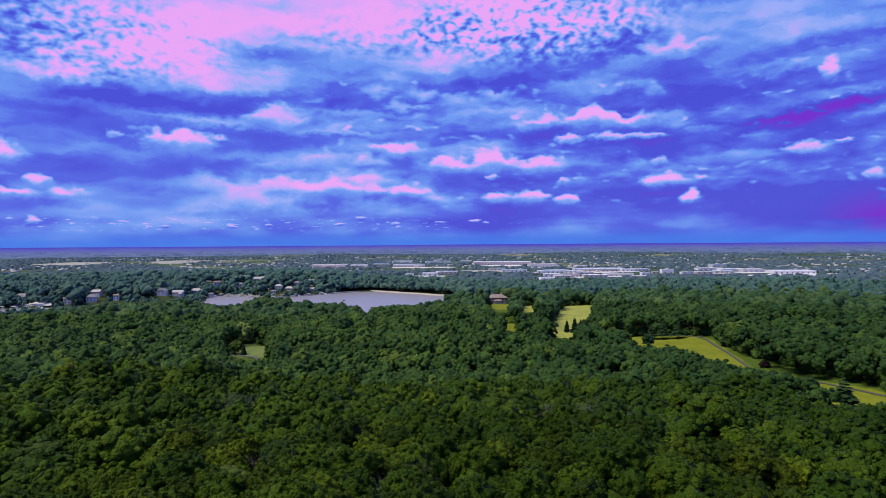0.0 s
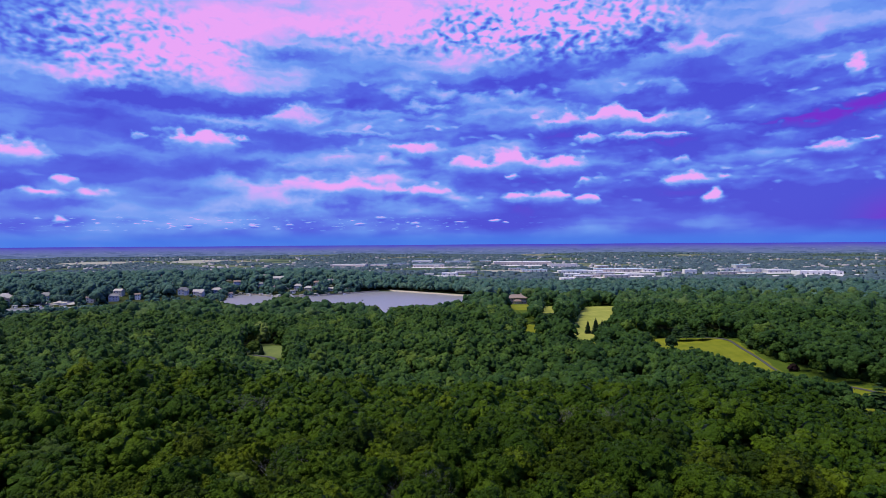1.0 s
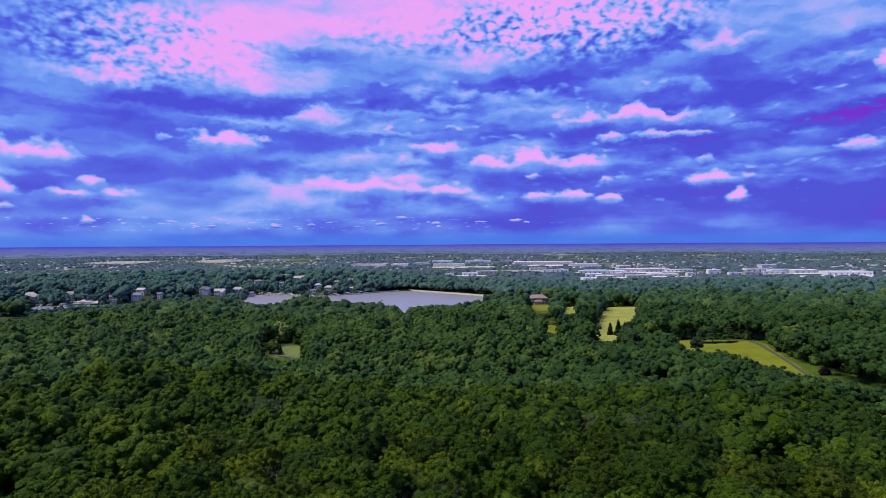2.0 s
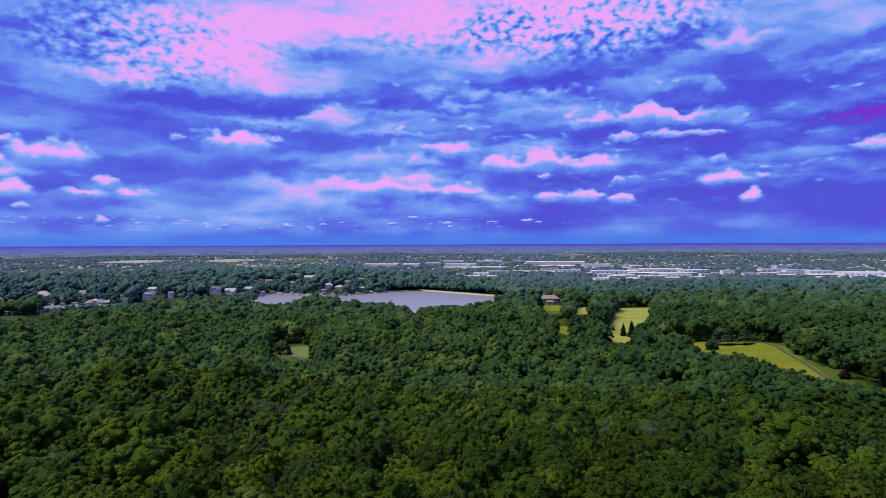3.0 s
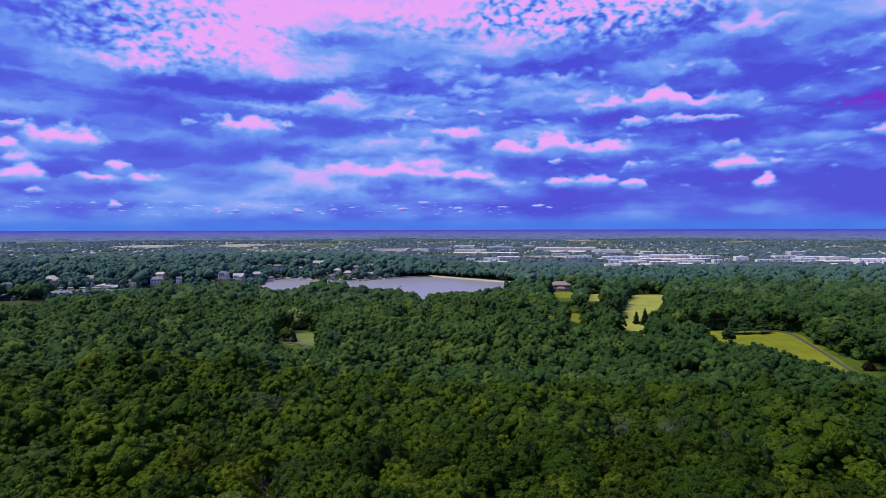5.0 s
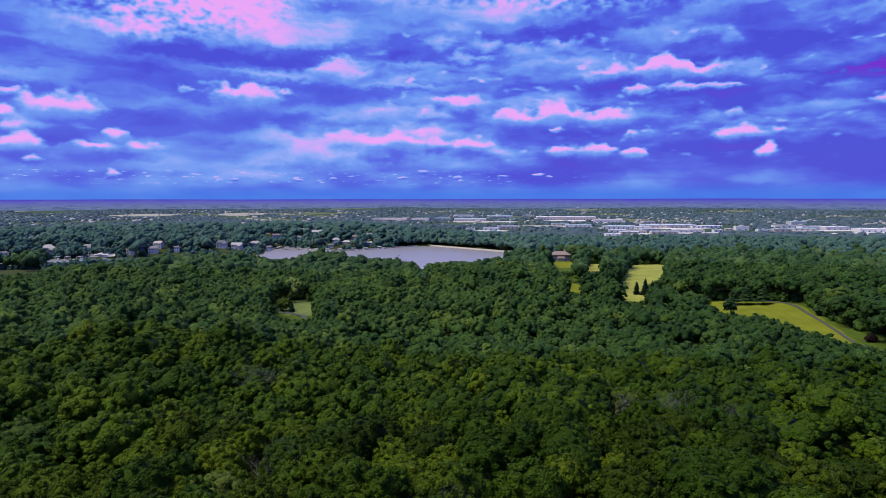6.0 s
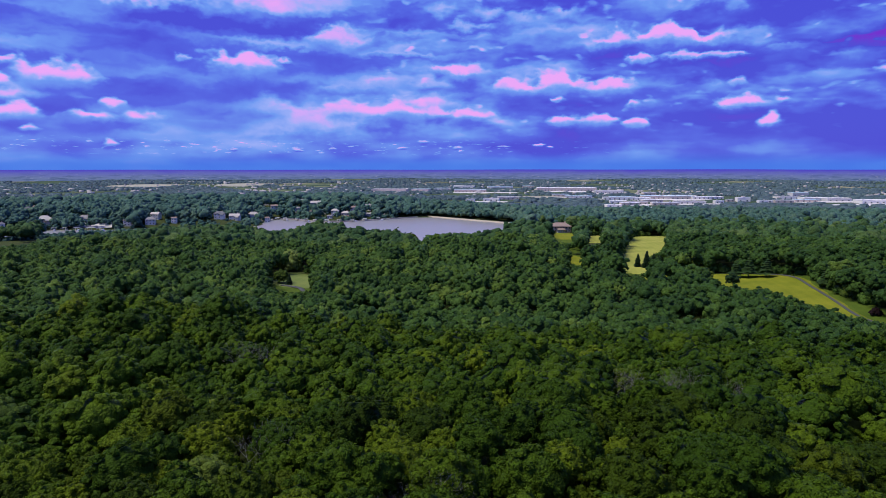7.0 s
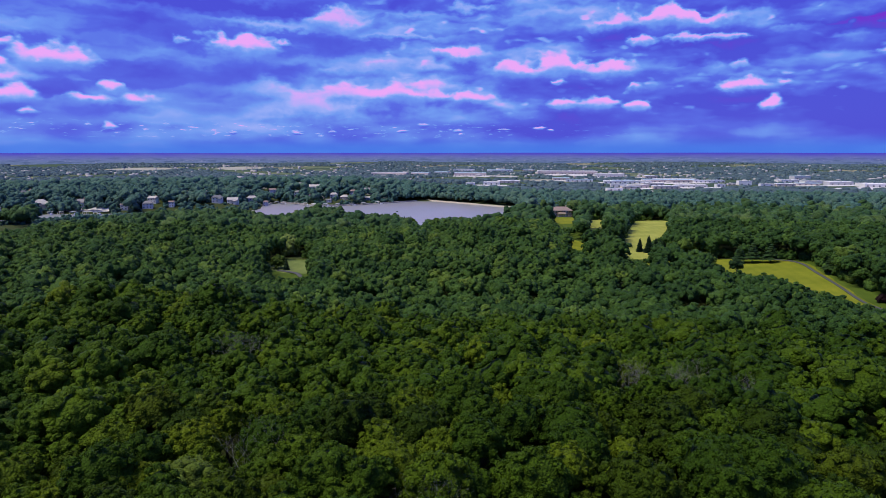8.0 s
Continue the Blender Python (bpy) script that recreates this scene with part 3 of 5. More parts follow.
def tube(verts, tris, a, b, ra, rb, sides=5):
    """A tapered limb from a to b, added to lists."""
    a, b = np.array(a, float), np.array(b, float)
    along = (b - a) / (np.linalg.norm(b - a) + 1e-9)
    side = np.cross(along, (0.31, 0.95, 0.1))
    side /= np.linalg.norm(side) + 1e-9
    other, first = np.cross(along, side), len(verts)
    for p, r in ((a, ra), (b, rb)):
        for k in range(sides):
            w = 2 * math.pi * k / sides
            verts.append(p + r * (math.cos(w) * side + math.sin(w) * other))
    for k in range(sides):
        n = (k + 1) % sides
        tris.append((first + k, first + n, first + sides + n))
        tris.append((first + k, first + sides + n, first + sides + k))


def ball(level):
    """Corners and triangles of a ball."""
    bm = bmesh.new()
    bmesh.ops.create_icosphere(bm, subdivisions=level, radius=1.0)
    v = np.array([p.co for p in bm.verts])
    f = np.array([[p.index for p in q.verts] for q in bm.faces])
    bm.free()
    return v, f


BALLS = {n: ball(n) for n in (1, 2)}


def dome(sides):
    """Corners and triangles of a rough cap round z: a tip, a ring half way down and a rim."""
    w = np.arange(sides) * 2 * math.pi / sides
    v = [(0, 0, 1)] + [(0.8 * math.cos(a), 0.8 * math.sin(a), 0.6) for a in w] + [(math.cos(a + 0.5), math.sin(a + 0.5), -0.15) for a in w]
    f = []
    for k in range(sides):
        n = (k + 1) % sides
        f += [(0, 1 + k, 1 + n), (1 + k, 1 + sides + k, 1 + n), (1 + n, 1 + sides + k, 1 + sides + n)]
    return np.array(v), np.array(f)


CAPS = {n: dome(n) for n in (5, 6)}


# ---------------------------------------------------------------- trees
def lobes_of(rng, radius, height, count, flat=1.0):
    """Foliage masses of a crown over a dome: centres and radii. The crown's foot is at z = 0."""
    k = np.arange(count) + 0.5
    polar = np.arccos(1 - 1.32 * k / count) * (0.94 + 0.12 * rng.random(count))
    turn = 2.39996 * k + 0.5 * rng.random(count)
    r = radius * (0.36 + 0.26 * rng.random(count)) * (14 / count) ** 0.42
    out = 0.70 + 0.18 * rng.random(count)
    c = np.stack([radius * out * np.sin(polar) * np.cos(turn), radius * out * np.sin(polar) * np.sin(turn), height * (0.42 + 0.56 * out * np.cos(polar) * flat) - r * 0.35], 1)
    return c, r


def envelope(c, r, ways, centre, scale):
    """How far the masses reach from the centre along each way."""
    q = c - centre
    along = ways @ q.T
    room = r**2 - (q**2).sum(1) + along**2
    far = np.where(room > 0, along + np.sqrt(np.maximum(room, 0)), 0)
    return centre + ways * (np.maximum(far.max(1), 0.25 * np.abs(c).max()) * scale)[:, None]


def crown(rng, radius, height, boughs, sprays, tufts, size, level=2, core=0.84, flat=1.0, fold=0.25, loose=0.5, fill=1.45, cap=6):
    """Corners and triangles of a broad-leaved crown: a lumpy core over some boughs, rounded sprays of foliage all over it,
    and on each spray some tufts of leaves of that half length."""
    c, r = lobes_of(rng, radius, height, boughs, flat)
    centre = np.array([0, 0, height * 0.4])
    ways, faces = BALLS[level]
    ways = ways + 0.05 * rng.standard_normal(ways.shape)
    v = envelope(c, r, ways / np.linalg.norm(ways, axis=1)[:, None], centre, core)
    low = v[:, 2][faces].mean(1) > -0.05 * height
    verts, tris, first = [v], [faces[low]], len(v)
    if not sprays:
        return v, faces[low]
    # sprays spread evenly from the top down past the widest part
    k = np.arange(sprays) + 0.5
    polar = np.arccos(1 - 1.42 * k / sprays) + rng.normal(0, 0.07, sprays)
    turn = 2.39996 * k + rng.normal(0, 0.16, sprays)
    ways = np.stack([np.sin(polar) * np.cos(turn), np.sin(polar) * np.sin(turn), np.cos(polar)], 1)
    at = envelope(c, r, ways, centre, 1.0)
    reach = np.linalg.norm(at - centre, axis=1)
    rad = fill * reach.mean() / math.sqrt(sprays) * rng.uniform(0.65, 1.3, sprays)
    out = ways + (0, 0, 0.8)
    out /= np.linalg.norm(out, axis=1)[:, None]
    at = centre + ways * (reach * rng.uniform(0.88, 1.04, sprays))[:, None] - out * (rad * 0.45)[:, None]
    side = np.cross(out, (0.2, 0.9, 0.1))
    side /= np.linalg.norm(side, axis=1)[:, None]
    other = np.cross(out, side)
    bv, bf = CAPS[cap]
    for q, s, o, a, b in zip(at, rad, out, side, other):
        p = bv * rng.normal(1.0, 0.16, (len(bv), 1)) + 0.08 * rng.standard_normal(bv.shape)
        verts.append(q + (p[:, :1] * a + p[:, 1:2] * b + p[:, 2:] * o * 0.78) * s)
        tris.append(bf + first)
        first += len(bv)
    n = sprays * tufts
    if n:
        k = np.tile(np.arange(tufts) + 0.5, sprays)
        which = np.repeat(np.arange(sprays), tufts)
        polar = np.arccos(1 - 1.1 * k / tufts) * rng.uniform(0.85, 1.15, n)
        turn = 2.39996 * k + rng.uniform(0, 6.28, sprays)[which] + rng.uniform(-0.5, 0.5, n)
        way = out[which] * np.cos(polar)[:, None] + (side[which] * np.cos(turn)[:, None] + other[which] * np.sin(turn)[:, None]) * np.sin(polar)[:, None]
        tip = at[which] + way * (rad[which] * rng.uniform(0.95, 1.2, n))[:, None] * (1.0, 1.0, 0.85)
        face = way + (0, 0, 0.25) + loose * rng.standard_normal((n, 3))
        face /= np.linalg.norm(face, axis=1)[:, None]
        u = np.cross(face, rng.standard_normal((n, 3)))
        u /= np.linalg.norm(u, axis=1)[:, None]
        w, s = np.cross(face, u), size * rng.uniform(0.6, 1.35, n)[:, None]
        quad = np.stack([tip - u * s, tip - w * s * 0.6 - face * s * fold, tip + u * s, tip + w * s * 0.6 - face * s * fold], 1).reshape(-1, 3)
        start = first + 4 * np.arange(n)[:, None]
        verts.append(quad)
        tris.append(np.concatenate([start + (0, 1, 2), start + (0, 2, 3)]))
    return np.concatenate(verts), np.concatenate(tris)


def trunk_mesh(rng, height, thick, reach):
    verts, tris = [], []
    tube(verts, tris, (0, 0, -0.6), (0.1, 0, height * 0.45), thick * 1.25, thick * 0.8, 7)
    tube(verts, tris, (0.1, 0, height * 0.45), (0.3, 0.2, height * 0.85), thick * 0.8, thick * 0.25, 6)
    for k in range(5):
        w = 1.26 * k + 0.6 * rng.random()
        z = height * (0.36 + 0.08 * k)
        b = (reach * 0.75 * math.cos(w), reach * 0.75 * math.sin(w), z + reach * 0.55)
        tube(verts, tris, (0.1, 0, z), b, thick * 0.42, thick * 0.12, 5)
    return mesh_from("trunk", verts, tris, BARK, smooth=True)


def kinds_of_tree():
    """Near trees, each built once: oaks, ashes and lighter, airier trees of differing spread."""
    made = []
    rng = np.random.default_rng(7)
    for radius, height, boughs, sprays, flat, name in [
        (3.4, 6.0, 14, 76, 1.0, "oak_tree"), (3.0, 5.6, 12, 66, 1.05, "oak_tree"), (3.8, 5.8, 16, 86, 0.9, "oak_tree"),
        (2.7, 6.8, 12, 62, 1.1, "ash_tree"), (3.2, 6.6, 13, 70, 1.0, "maple_tree"), (2.6, 5.4, 10, 58, 1.0, "maple_tree"),
        (3.6, 6.2, 13, 80, 0.95, "oak_tree"), (2.5, 6.8, 11, 58, 1.15, "locust_tree")]:
        v, f = crown(rng, radius, height, boughs, sprays, 22, 0.19, 2, 0.9, flat, fill=1.3, cap=6)
        v[:, 2] += 8.2
        trunk = trunk_mesh(rng, 10.5, 0.3, radius)
        made.append([(name, mesh_from("crown", v, f, leaves, smooth=True), trunk, radius) for leaves in (LEAF_NEAR, LEAF_DARKER)])
    return made


def plant(kind, x, y, z, turn, size, label):
    """A tree as a thing with its trunk and crown."""
    name, top, stem, _ = kind
    root = new(name)
    root.empty_display_size = 0.5
    root.matrix_world = pose(x, y, z, 0, 0, turn) @ Matrix.Diagonal((size, size, size, 1))
    under("trunk", stem, root)
    under("crown", top, root)
    return tagged(root, label, "tree", "trees of the near wood")


# sight kept open over the water and the mown ground: outline and level
OPEN_WATER = [
    (-292, 812), (-312, 860), (-308, 915), (-276, 903), (-242, 876), (-207, 878), (-172, 908), (-146, 940), (-107, 972), (-39, 913),
    (16, 860), (5, 829), (-26, 797), (-35, 752), (-48, 773), (-59, 758), (-78, 740), (-79, 687), (-77, 642), (-97, 735), (-124, 802), (-138, 812), (-162, 842), (-201, 851), (-250, 886), (-250, 854), (-253, 790), (-270, 765),
]
WEST_WATER = [(-565, 668), (-500, 588), (-461, 588), (-455, 610), (-483, 655), (-520, 668)]
MARINA_WATER = [(-500, 722), (-466, 757), (-436, 724), (-474, 698)]
# the built-up west shore, seen over the near ridge
WEST_SHORE = [(-449, 574), (-433, 596), (-460, 669), (-423, 696), (-429, 725), (-421, 748), (-417, 789), (-403, 816), (-368, 841), (-325, 855), (-277, 771), (-305, 848), (-358, 941), (-405, 925), (-443, 898), (-459, 868), (-463, 823), (-472, 798), (-465, 766), (-506, 736), (-476, 656), (-494, 631)]
OPEN_EAST = [(110, 440), (120, 446), (140, 446), (162, 437), (170, 418), (168, 390), (167, 360), (172, 335), (174, 312), (182, 288), (190, 274), (172, 272), (164, 292), (159, 306), (153, 320), (147, 334), (142, 352), (138, 378), (120, 404)]
OPEN_NORTH = [(79, 454), (77, 480), (86, 519), (102, 595), (126, 690), (163, 694), (145, 628), (123, 562), (107, 530), (97, 505), (89, 480), (98, 470), (94, 457)]
OPEN_GREEN = [(-149, 456), (-121, 456), (-114, 430), (-108, 406), (-124, 398), (-138, 412), (-148, 436)]
OPEN_LAWN = [(86, 702), (100, 702), (92, 640), (76, 612), (74, 650)]
WILLOW_FOOT = [(-157, 452), (-135, 452), (-134, 490), (-159, 490)]
CLUB_FRONT = [(46, 700), (75, 700), (77, 742), (45, 742)]
BUNKER_GAP = [(148, 270), (160, 268), (162, 256), (151, 254)]
SIGHTS = [(BUNKER_GAP, -8.0), (OPEN_WATER, WATER), (WEST_WATER, WATER), (MARINA_WATER, WATER), (OPEN_EAST, -8.0), (OPEN_NORTH, -10.5), (OPEN_GREEN, -14.5), (OPEN_LAWN, -12.0), (CLUB_LAWN, -12.5), (ROUGH, -10.5), (WILLOW_FOOT, -16.0), (CLUB_FRONT, -9.5)]
SEEN_EAST = [(139, 426), (163, 419), (170, 384), (173, 335), (179, 298), (186, 273), (186, 257), (171, 255), (152, 256), (152, 276), (159, 309), (156, 360), (141, 406)]
MIDWAY = np.array([2.0, 25.0, 53.5])
START = np.array([0.0, 0.0, 54.0])


def house_fronts():
    """Outlines on the ground about each house, from the eaves of which it stays in sight."""
    rows = WEST_HOUSES + NORTH_HOUSES + HILL_HOUSES
    return [([(x - 0.46 * w - 2, y - 15), (x + 0.46 * w + 2, y - 15), (x + 0.46 * w + 2, y + 14), (x - 0.46 * w - 2, y + 14)], float(land(x, y)) + 2.2) for x, y, w, _, _ in rows]


def hides(x, y, foot, top):
    """Whether a tree with that top stands in front of the open water or the fairways."""
    bad = np.zeros(len(x), bool)
    for outline, level, eye in [(a, b, MIDWAY) for a, b in SIGHTS + house_fronts()] + [(SEEN_EAST, -8.0, START)]:
        for share in (0.3, 0.5, 0.7, 0.85, 1.0):
            s = (eye[2] - level) / np.maximum(eye[2] - (foot + (top - foot) * share), 1.0)
            bad |= inside(outline, eye[0] + (x - eye[0]) * s, eye[1] + (y - eye[1]) * s)
    before = ~inside(WEST_SHORE, x, y)
    for share in (0.3, 0.5, 0.7, 0.85, 1.0):
        s = (MIDWAY[2] + 13.0) / np.maximum(MIDWAY[2] - (foot + (top - foot) * share), 1.0)
        bad |= before & inside(WEST_SHORE, MIDWAY[0] + (x - MIDWAY[0]) * s, MIDWAY[1] + (y - MIDWAY[1]) * s)
    return bad


def lowered(x, y, foot, size, tall):
    """Which trees may stand, and how large: those before an open sight stay low enough not to cover it."""
    stay, fit = np.zeros(len(x), bool), size.copy()
    for share in (1.0, 0.86, 0.72, 0.58, 0.45, 0.34):
        left = np.nonzero(~stay)[0]
        fine = left[~hides(x[left], y[left], foot[left], foot[left] + tall * size[left] * share)]
        fit[fine] *= share
        stay[fine] = True
    return stay, fit


def verge(rng, outline, level, step, tall):
    """A row of trees whose tops just reach the near edge of an open sight."""
    p = np.array(outline, float)
    gap = np.linalg.norm(np.diff(p, axis=0), axis=1)
    along = np.arange(0, gap.sum(), step)
    ex, ey = np.interp(along, np.r_[0, np.cumsum(gap)], p[:, 0]), np.interp(along, np.r_[0, np.cumsum(gap)], p[:, 1])
    size = rng.uniform(0.75, 1.2, len(ex))
    x, y = ex * 0.85, ey * 0.85
    for _ in range(12):
        k = (MIDWAY[2] - land(x, y) - tall * size) / (MIDWAY[2] - level)
        x, y = MIDWAY[0] + (ex - MIDWAY[0]) * np.clip(k, 0.5, 1), MIDWAY[1] + (ey - MIDWAY[1]) * np.clip(k, 0.5, 1)
    return x, y, size


def scatter(rng, step, x0, x1, y0, y1):
    """Places on a loose triangular grid."""
    ny, nx = int((y1 - y0) / (step * 0.866)) + 1, int((x1 - x0) / step) + 1
    gx, gy = np.meshgrid(np.arange(nx), np.arange(ny))
    x = x0 + (gx + 0.5 * (gy % 2)) * step + rng.uniform(-0.3, 0.3, gx.shape) * step
    y = y0 + gy * step * 0.866 + rng.uniform(-0.3, 0.3, gx.shape) * step
    return x.ravel(), y.ravel()


def wooded(x, y):
    """Ground that is neither water, mown grass nor built on, nor in the camera's way to a building."""
    ok = ~inside(SHORE, x, y)
    ok &= ~((edge_distance(SHORE, x, y) < 5) & (np.hypot(x, y) < 1200))
    for outline in GRASS.values():
        ok &= ~inside(rounded(outline), x, y)
    for px, py, r in PLOTS:
        ok &= np.hypot(x - px, y - py) > r
        d = math.hypot(px, py)
        s = np.clip((x * px + y * py) / d**2, 0, 1)
        ok &= ~((np.hypot(x - s * px, y - s * py) < r * 0.6) & (d - np.hypot(x, y) < r * (1.7 if d < 1300 else 2.0)) & (s > 0.5) & (s < 1))
    return ok


# ---------------------------------------------------------------- where the buildings stand
# x, y, width, turn, storeys
WEST_HOUSES = [
    (-609, 836, 19, 20, 1), (-612, 900, 18, 5, 1), (-529, 752, 17, 30, 2), (-514, 772, 9, 20, 2), (-492, 770, 14, 15, 2), (-462, 764, 14, 10, 1), (-548, 706, 12, 40, 2), (-532, 718, 10, 35, 1),
    (-434, 762, 10, 10, 2), (-414, 776, 13, 20, 2), (-419, 798, 13, -10, 2), (-391, 788, 7, 10, 2), (-457, 855, 9, 0, 1), (-400, 842, 8, 15, 2), (-379, 850, 9, -10, 2), (-350, 822, 15, 15, 2),
]
NORTH_HOUSES = [
    (-402, 1040, 13, 10, 2), (-392, 1075, 15, 0, 1), (-362, 1092, 11, 0, 1), (-327, 952, 11, 30, 2), (-331, 884, 17, 20, 2), (-333, 828, 15, 10, 2), (-304, 862, 7, 20, 2), (-320, 934, 10, 0, 1), (-273, 978, 18, 10, 2),
    (-241, 958, 8, -15, 2), (-263, 926, 9, 10, 2), (-248, 924, 9, 0, 2), (-229, 916, 12, 5, 2), (-215, 920, 13, -5, 1), (-197, 975, 18, 0, 2), (-171, 964, 15, -10, 1), (-231, 897, 8, 0, 1), (-354, 932, 12, 15, 1),
]
HILL_HOUSES = [(-470, 905, 13, 10, 1), (-520, 965, 14, 0, 1), (-445, 960, 12, 20, 2), (-378, 905, 11, -10, 2), (-302, 1012, 14, 0, 2), (-250, 1035, 15, 10, 1), (-352, 988, 12, 0, 2), (-290, 948, 10, 15, 2), (-210, 948, 11, 0, 2), (-186, 932, 11, -10, 1), (-562, 862, 15, 25, 1), (-640, 965, 16, 10, 1), (-580, 790, 13, 30, 2)]
CLUB = (60, 742)
# x, y, width, depth, height of the long low sheds
SHEDS_FAR = [
    (-504, 2919, 155, 70, 13), (-364, 2894, 74, 60, 13), (-285, 3026, 62, 50, 12), (-207, 3380, 104, 60, 12), (-146, 2804, 133, 60, 13), (-26, 3240, 122, 60, 11), (112, 3300, 57, 50, 11),
    (264, 2960, 253, 80, 15), (411, 2735, 107, 70, 13), (541, 2601, 45, 40, 11), (1041, 2506, 55, 40, 14), (895, 2243, 69, 40, 9),
]
SHEDS_NEAR = [
    (-106, 2066, 26, 20, 9), (-42, 2121, 50, 25, 10), (11, 2249, 72, 40, 9), (383, 2279, 74, 40, 10), (332, 2024, 48, 30, 9), (372, 1955, 57, 30, 10), (538, 2303, 167, 50, 11), (525, 1984, 86, 36, 9), (659, 2283, 100, 40, 8),
    (613, 2006, 25, 20, 9), (708, 2089, 37, 26, 14), (673, 2094, 22, 18, 6), (923, 2120, 74, 40, 10), (961, 2060, 66, 40, 11), (1030, 1957, 120, 60, 10),
]
SHEDS_LOW = [
    (201, 2471, 60, 30, 9), (255, 2367, 90, 30, 9), (280, 1779, 40, 22, 8), (345, 1910, 50, 26, 8), (337, 1742, 45, 24, 8), (396, 2253, 150, 40, 9),
    (444, 2093, 60, 30, 9), (438, 1905, 70, 30, 9), (579, 2381, 140, 50, 9), (748, 2023, 40, 20, 7), (794, 2012, 50, 24, 8), (864, 2037, 60, 30, 8),
]
# paved yards: x, y, width, depth
YARDS = [(-430, 2840, 320, 90), (-100, 2740, 320, 80), (290, 2860, 420, 110), (430, 2660, 240, 90), (-40, 2070, 130, 60), (370, 1930, 200, 50), (540, 2240, 260, 60), (560, 1950, 180, 50), (930, 2030, 260, 60), (1010, 1880, 300, 90), (330, 1770, 150, 60), (430, 2290, 260, 70), (230, 2400, 170, 60)]
PLOTS = [(x, y, 0.55 * w + 4.0) for x, y, w, _, _ in WEST_HOUSES + NORTH_HOUSES + HILL_HOUSES] + [(CLUB[0], CLUB[1], 23)]
PLOTS += [(x, y, 0.56 * w) for x, y, w, _, _ in SHEDS_FAR + SHEDS_NEAR + SHEDS_LOW] + [(x + k * w / 2, y - 25, 42) for x, y, w, _, _ in SHEDS_FAR + SHEDS_NEAR + SHEDS_LOW for k in (-1, 0, 1)]


# ---------------------------------------------------------------- ground, water, grass
def build_ground():
    turns = 240
    rings = np.concatenate([np.arange(12, 900, 9), np.geomspace(900, 4850, 56)])
    a = np.linspace(0, 2 * math.pi, turns, endpoint=False)
    x, y = (rings[:, None] * np.sin(a)).ravel(), (rings[:, None] * np.cos(a)).ravel()
    x, y = np.r_[0, x], np.r_[0, y]
    tris = [(0, 1 + (k + 1) % turns, 1 + k) for k in range(turns)]
    k, j = np.arange(turns), np.arange(len(rings) - 1)[:, None]
    p, q = 1 + j * turns + k, 1 + j * turns + (k + 1) % turns
    tris = np.concatenate([np.array(tris), np.stack([p, q, q + turns], -1).reshape(-1, 3), np.stack([p, q + turns, p + turns], -1).reshape(-1, 3)])
    ob = new("ground", mesh_from("ground", np.stack([x, y, land(x, y)], 1), tris[:, ::-1], EARTH, smooth=True))
    tagged(ob, "rolling ground with dark leaf litter and far meadows", "ground", kind="structure")
    # glowing ring at the rim, painted as hazy ridges
    w = np.linspace(0, 2 * math.pi, 720, endpoint=False)
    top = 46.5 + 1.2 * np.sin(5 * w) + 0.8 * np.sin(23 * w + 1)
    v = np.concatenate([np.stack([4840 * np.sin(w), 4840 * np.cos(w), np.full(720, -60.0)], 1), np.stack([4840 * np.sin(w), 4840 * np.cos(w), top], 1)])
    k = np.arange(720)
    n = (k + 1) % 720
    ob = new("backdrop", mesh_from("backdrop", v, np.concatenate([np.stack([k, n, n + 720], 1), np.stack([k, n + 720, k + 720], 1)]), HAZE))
    tagged(ob, "glowing backdrop painted as far wooded ridges in violet haze", "distant hills", kind="structure")


def sheet(name, outline, step, lift, mat, label, category, level=None):
    """A patch that follows the ground inside an outline, on a fine grid."""
    edge = rounded(outline)
    bm = bmesh.new()
    (x0, y0), (x1, y1) = edge.min(0), edge.max(0)
    xs, ys = np.arange(x0 - step, x1 + step, step), np.arange(y0 - step, y1 + step, step)
    gx, gy = np.meshgrid(xs, ys)
    near, within = edge_distance(edge, gx, gy), inside(edge, gx, gy)
    z = np.full(gx.shape, level) if level is not None else land(gx, gy) + np.where(within, lift, lift - 0.35 * np.minimum(near, step * 2))
    keep = within | (near < step * 1.05)
    v, ids = [], -np.ones(gx.shape, int)
    for i, j in zip(*np.nonzero(keep)):
        ids[i, j] = len(v)
        v.append((gx[i, j], gy[i, j], z[i, j]))
    tris = []
    for i in range(len(ys) - 1):
        for j in range(len(xs) - 1):
            a, b, c, d = ids[i, j], ids[i, j + 1], ids[i + 1, j + 1], ids[i + 1, j]
            if min(a, b, c, d) >= 0:
                tris += [(a, b, c), (a, c, d)]
    bm.free()
    ob = new(name, mesh_from(name, v, tris, mat, smooth=True))
    return tagged(ob, label, category, kind="structure")


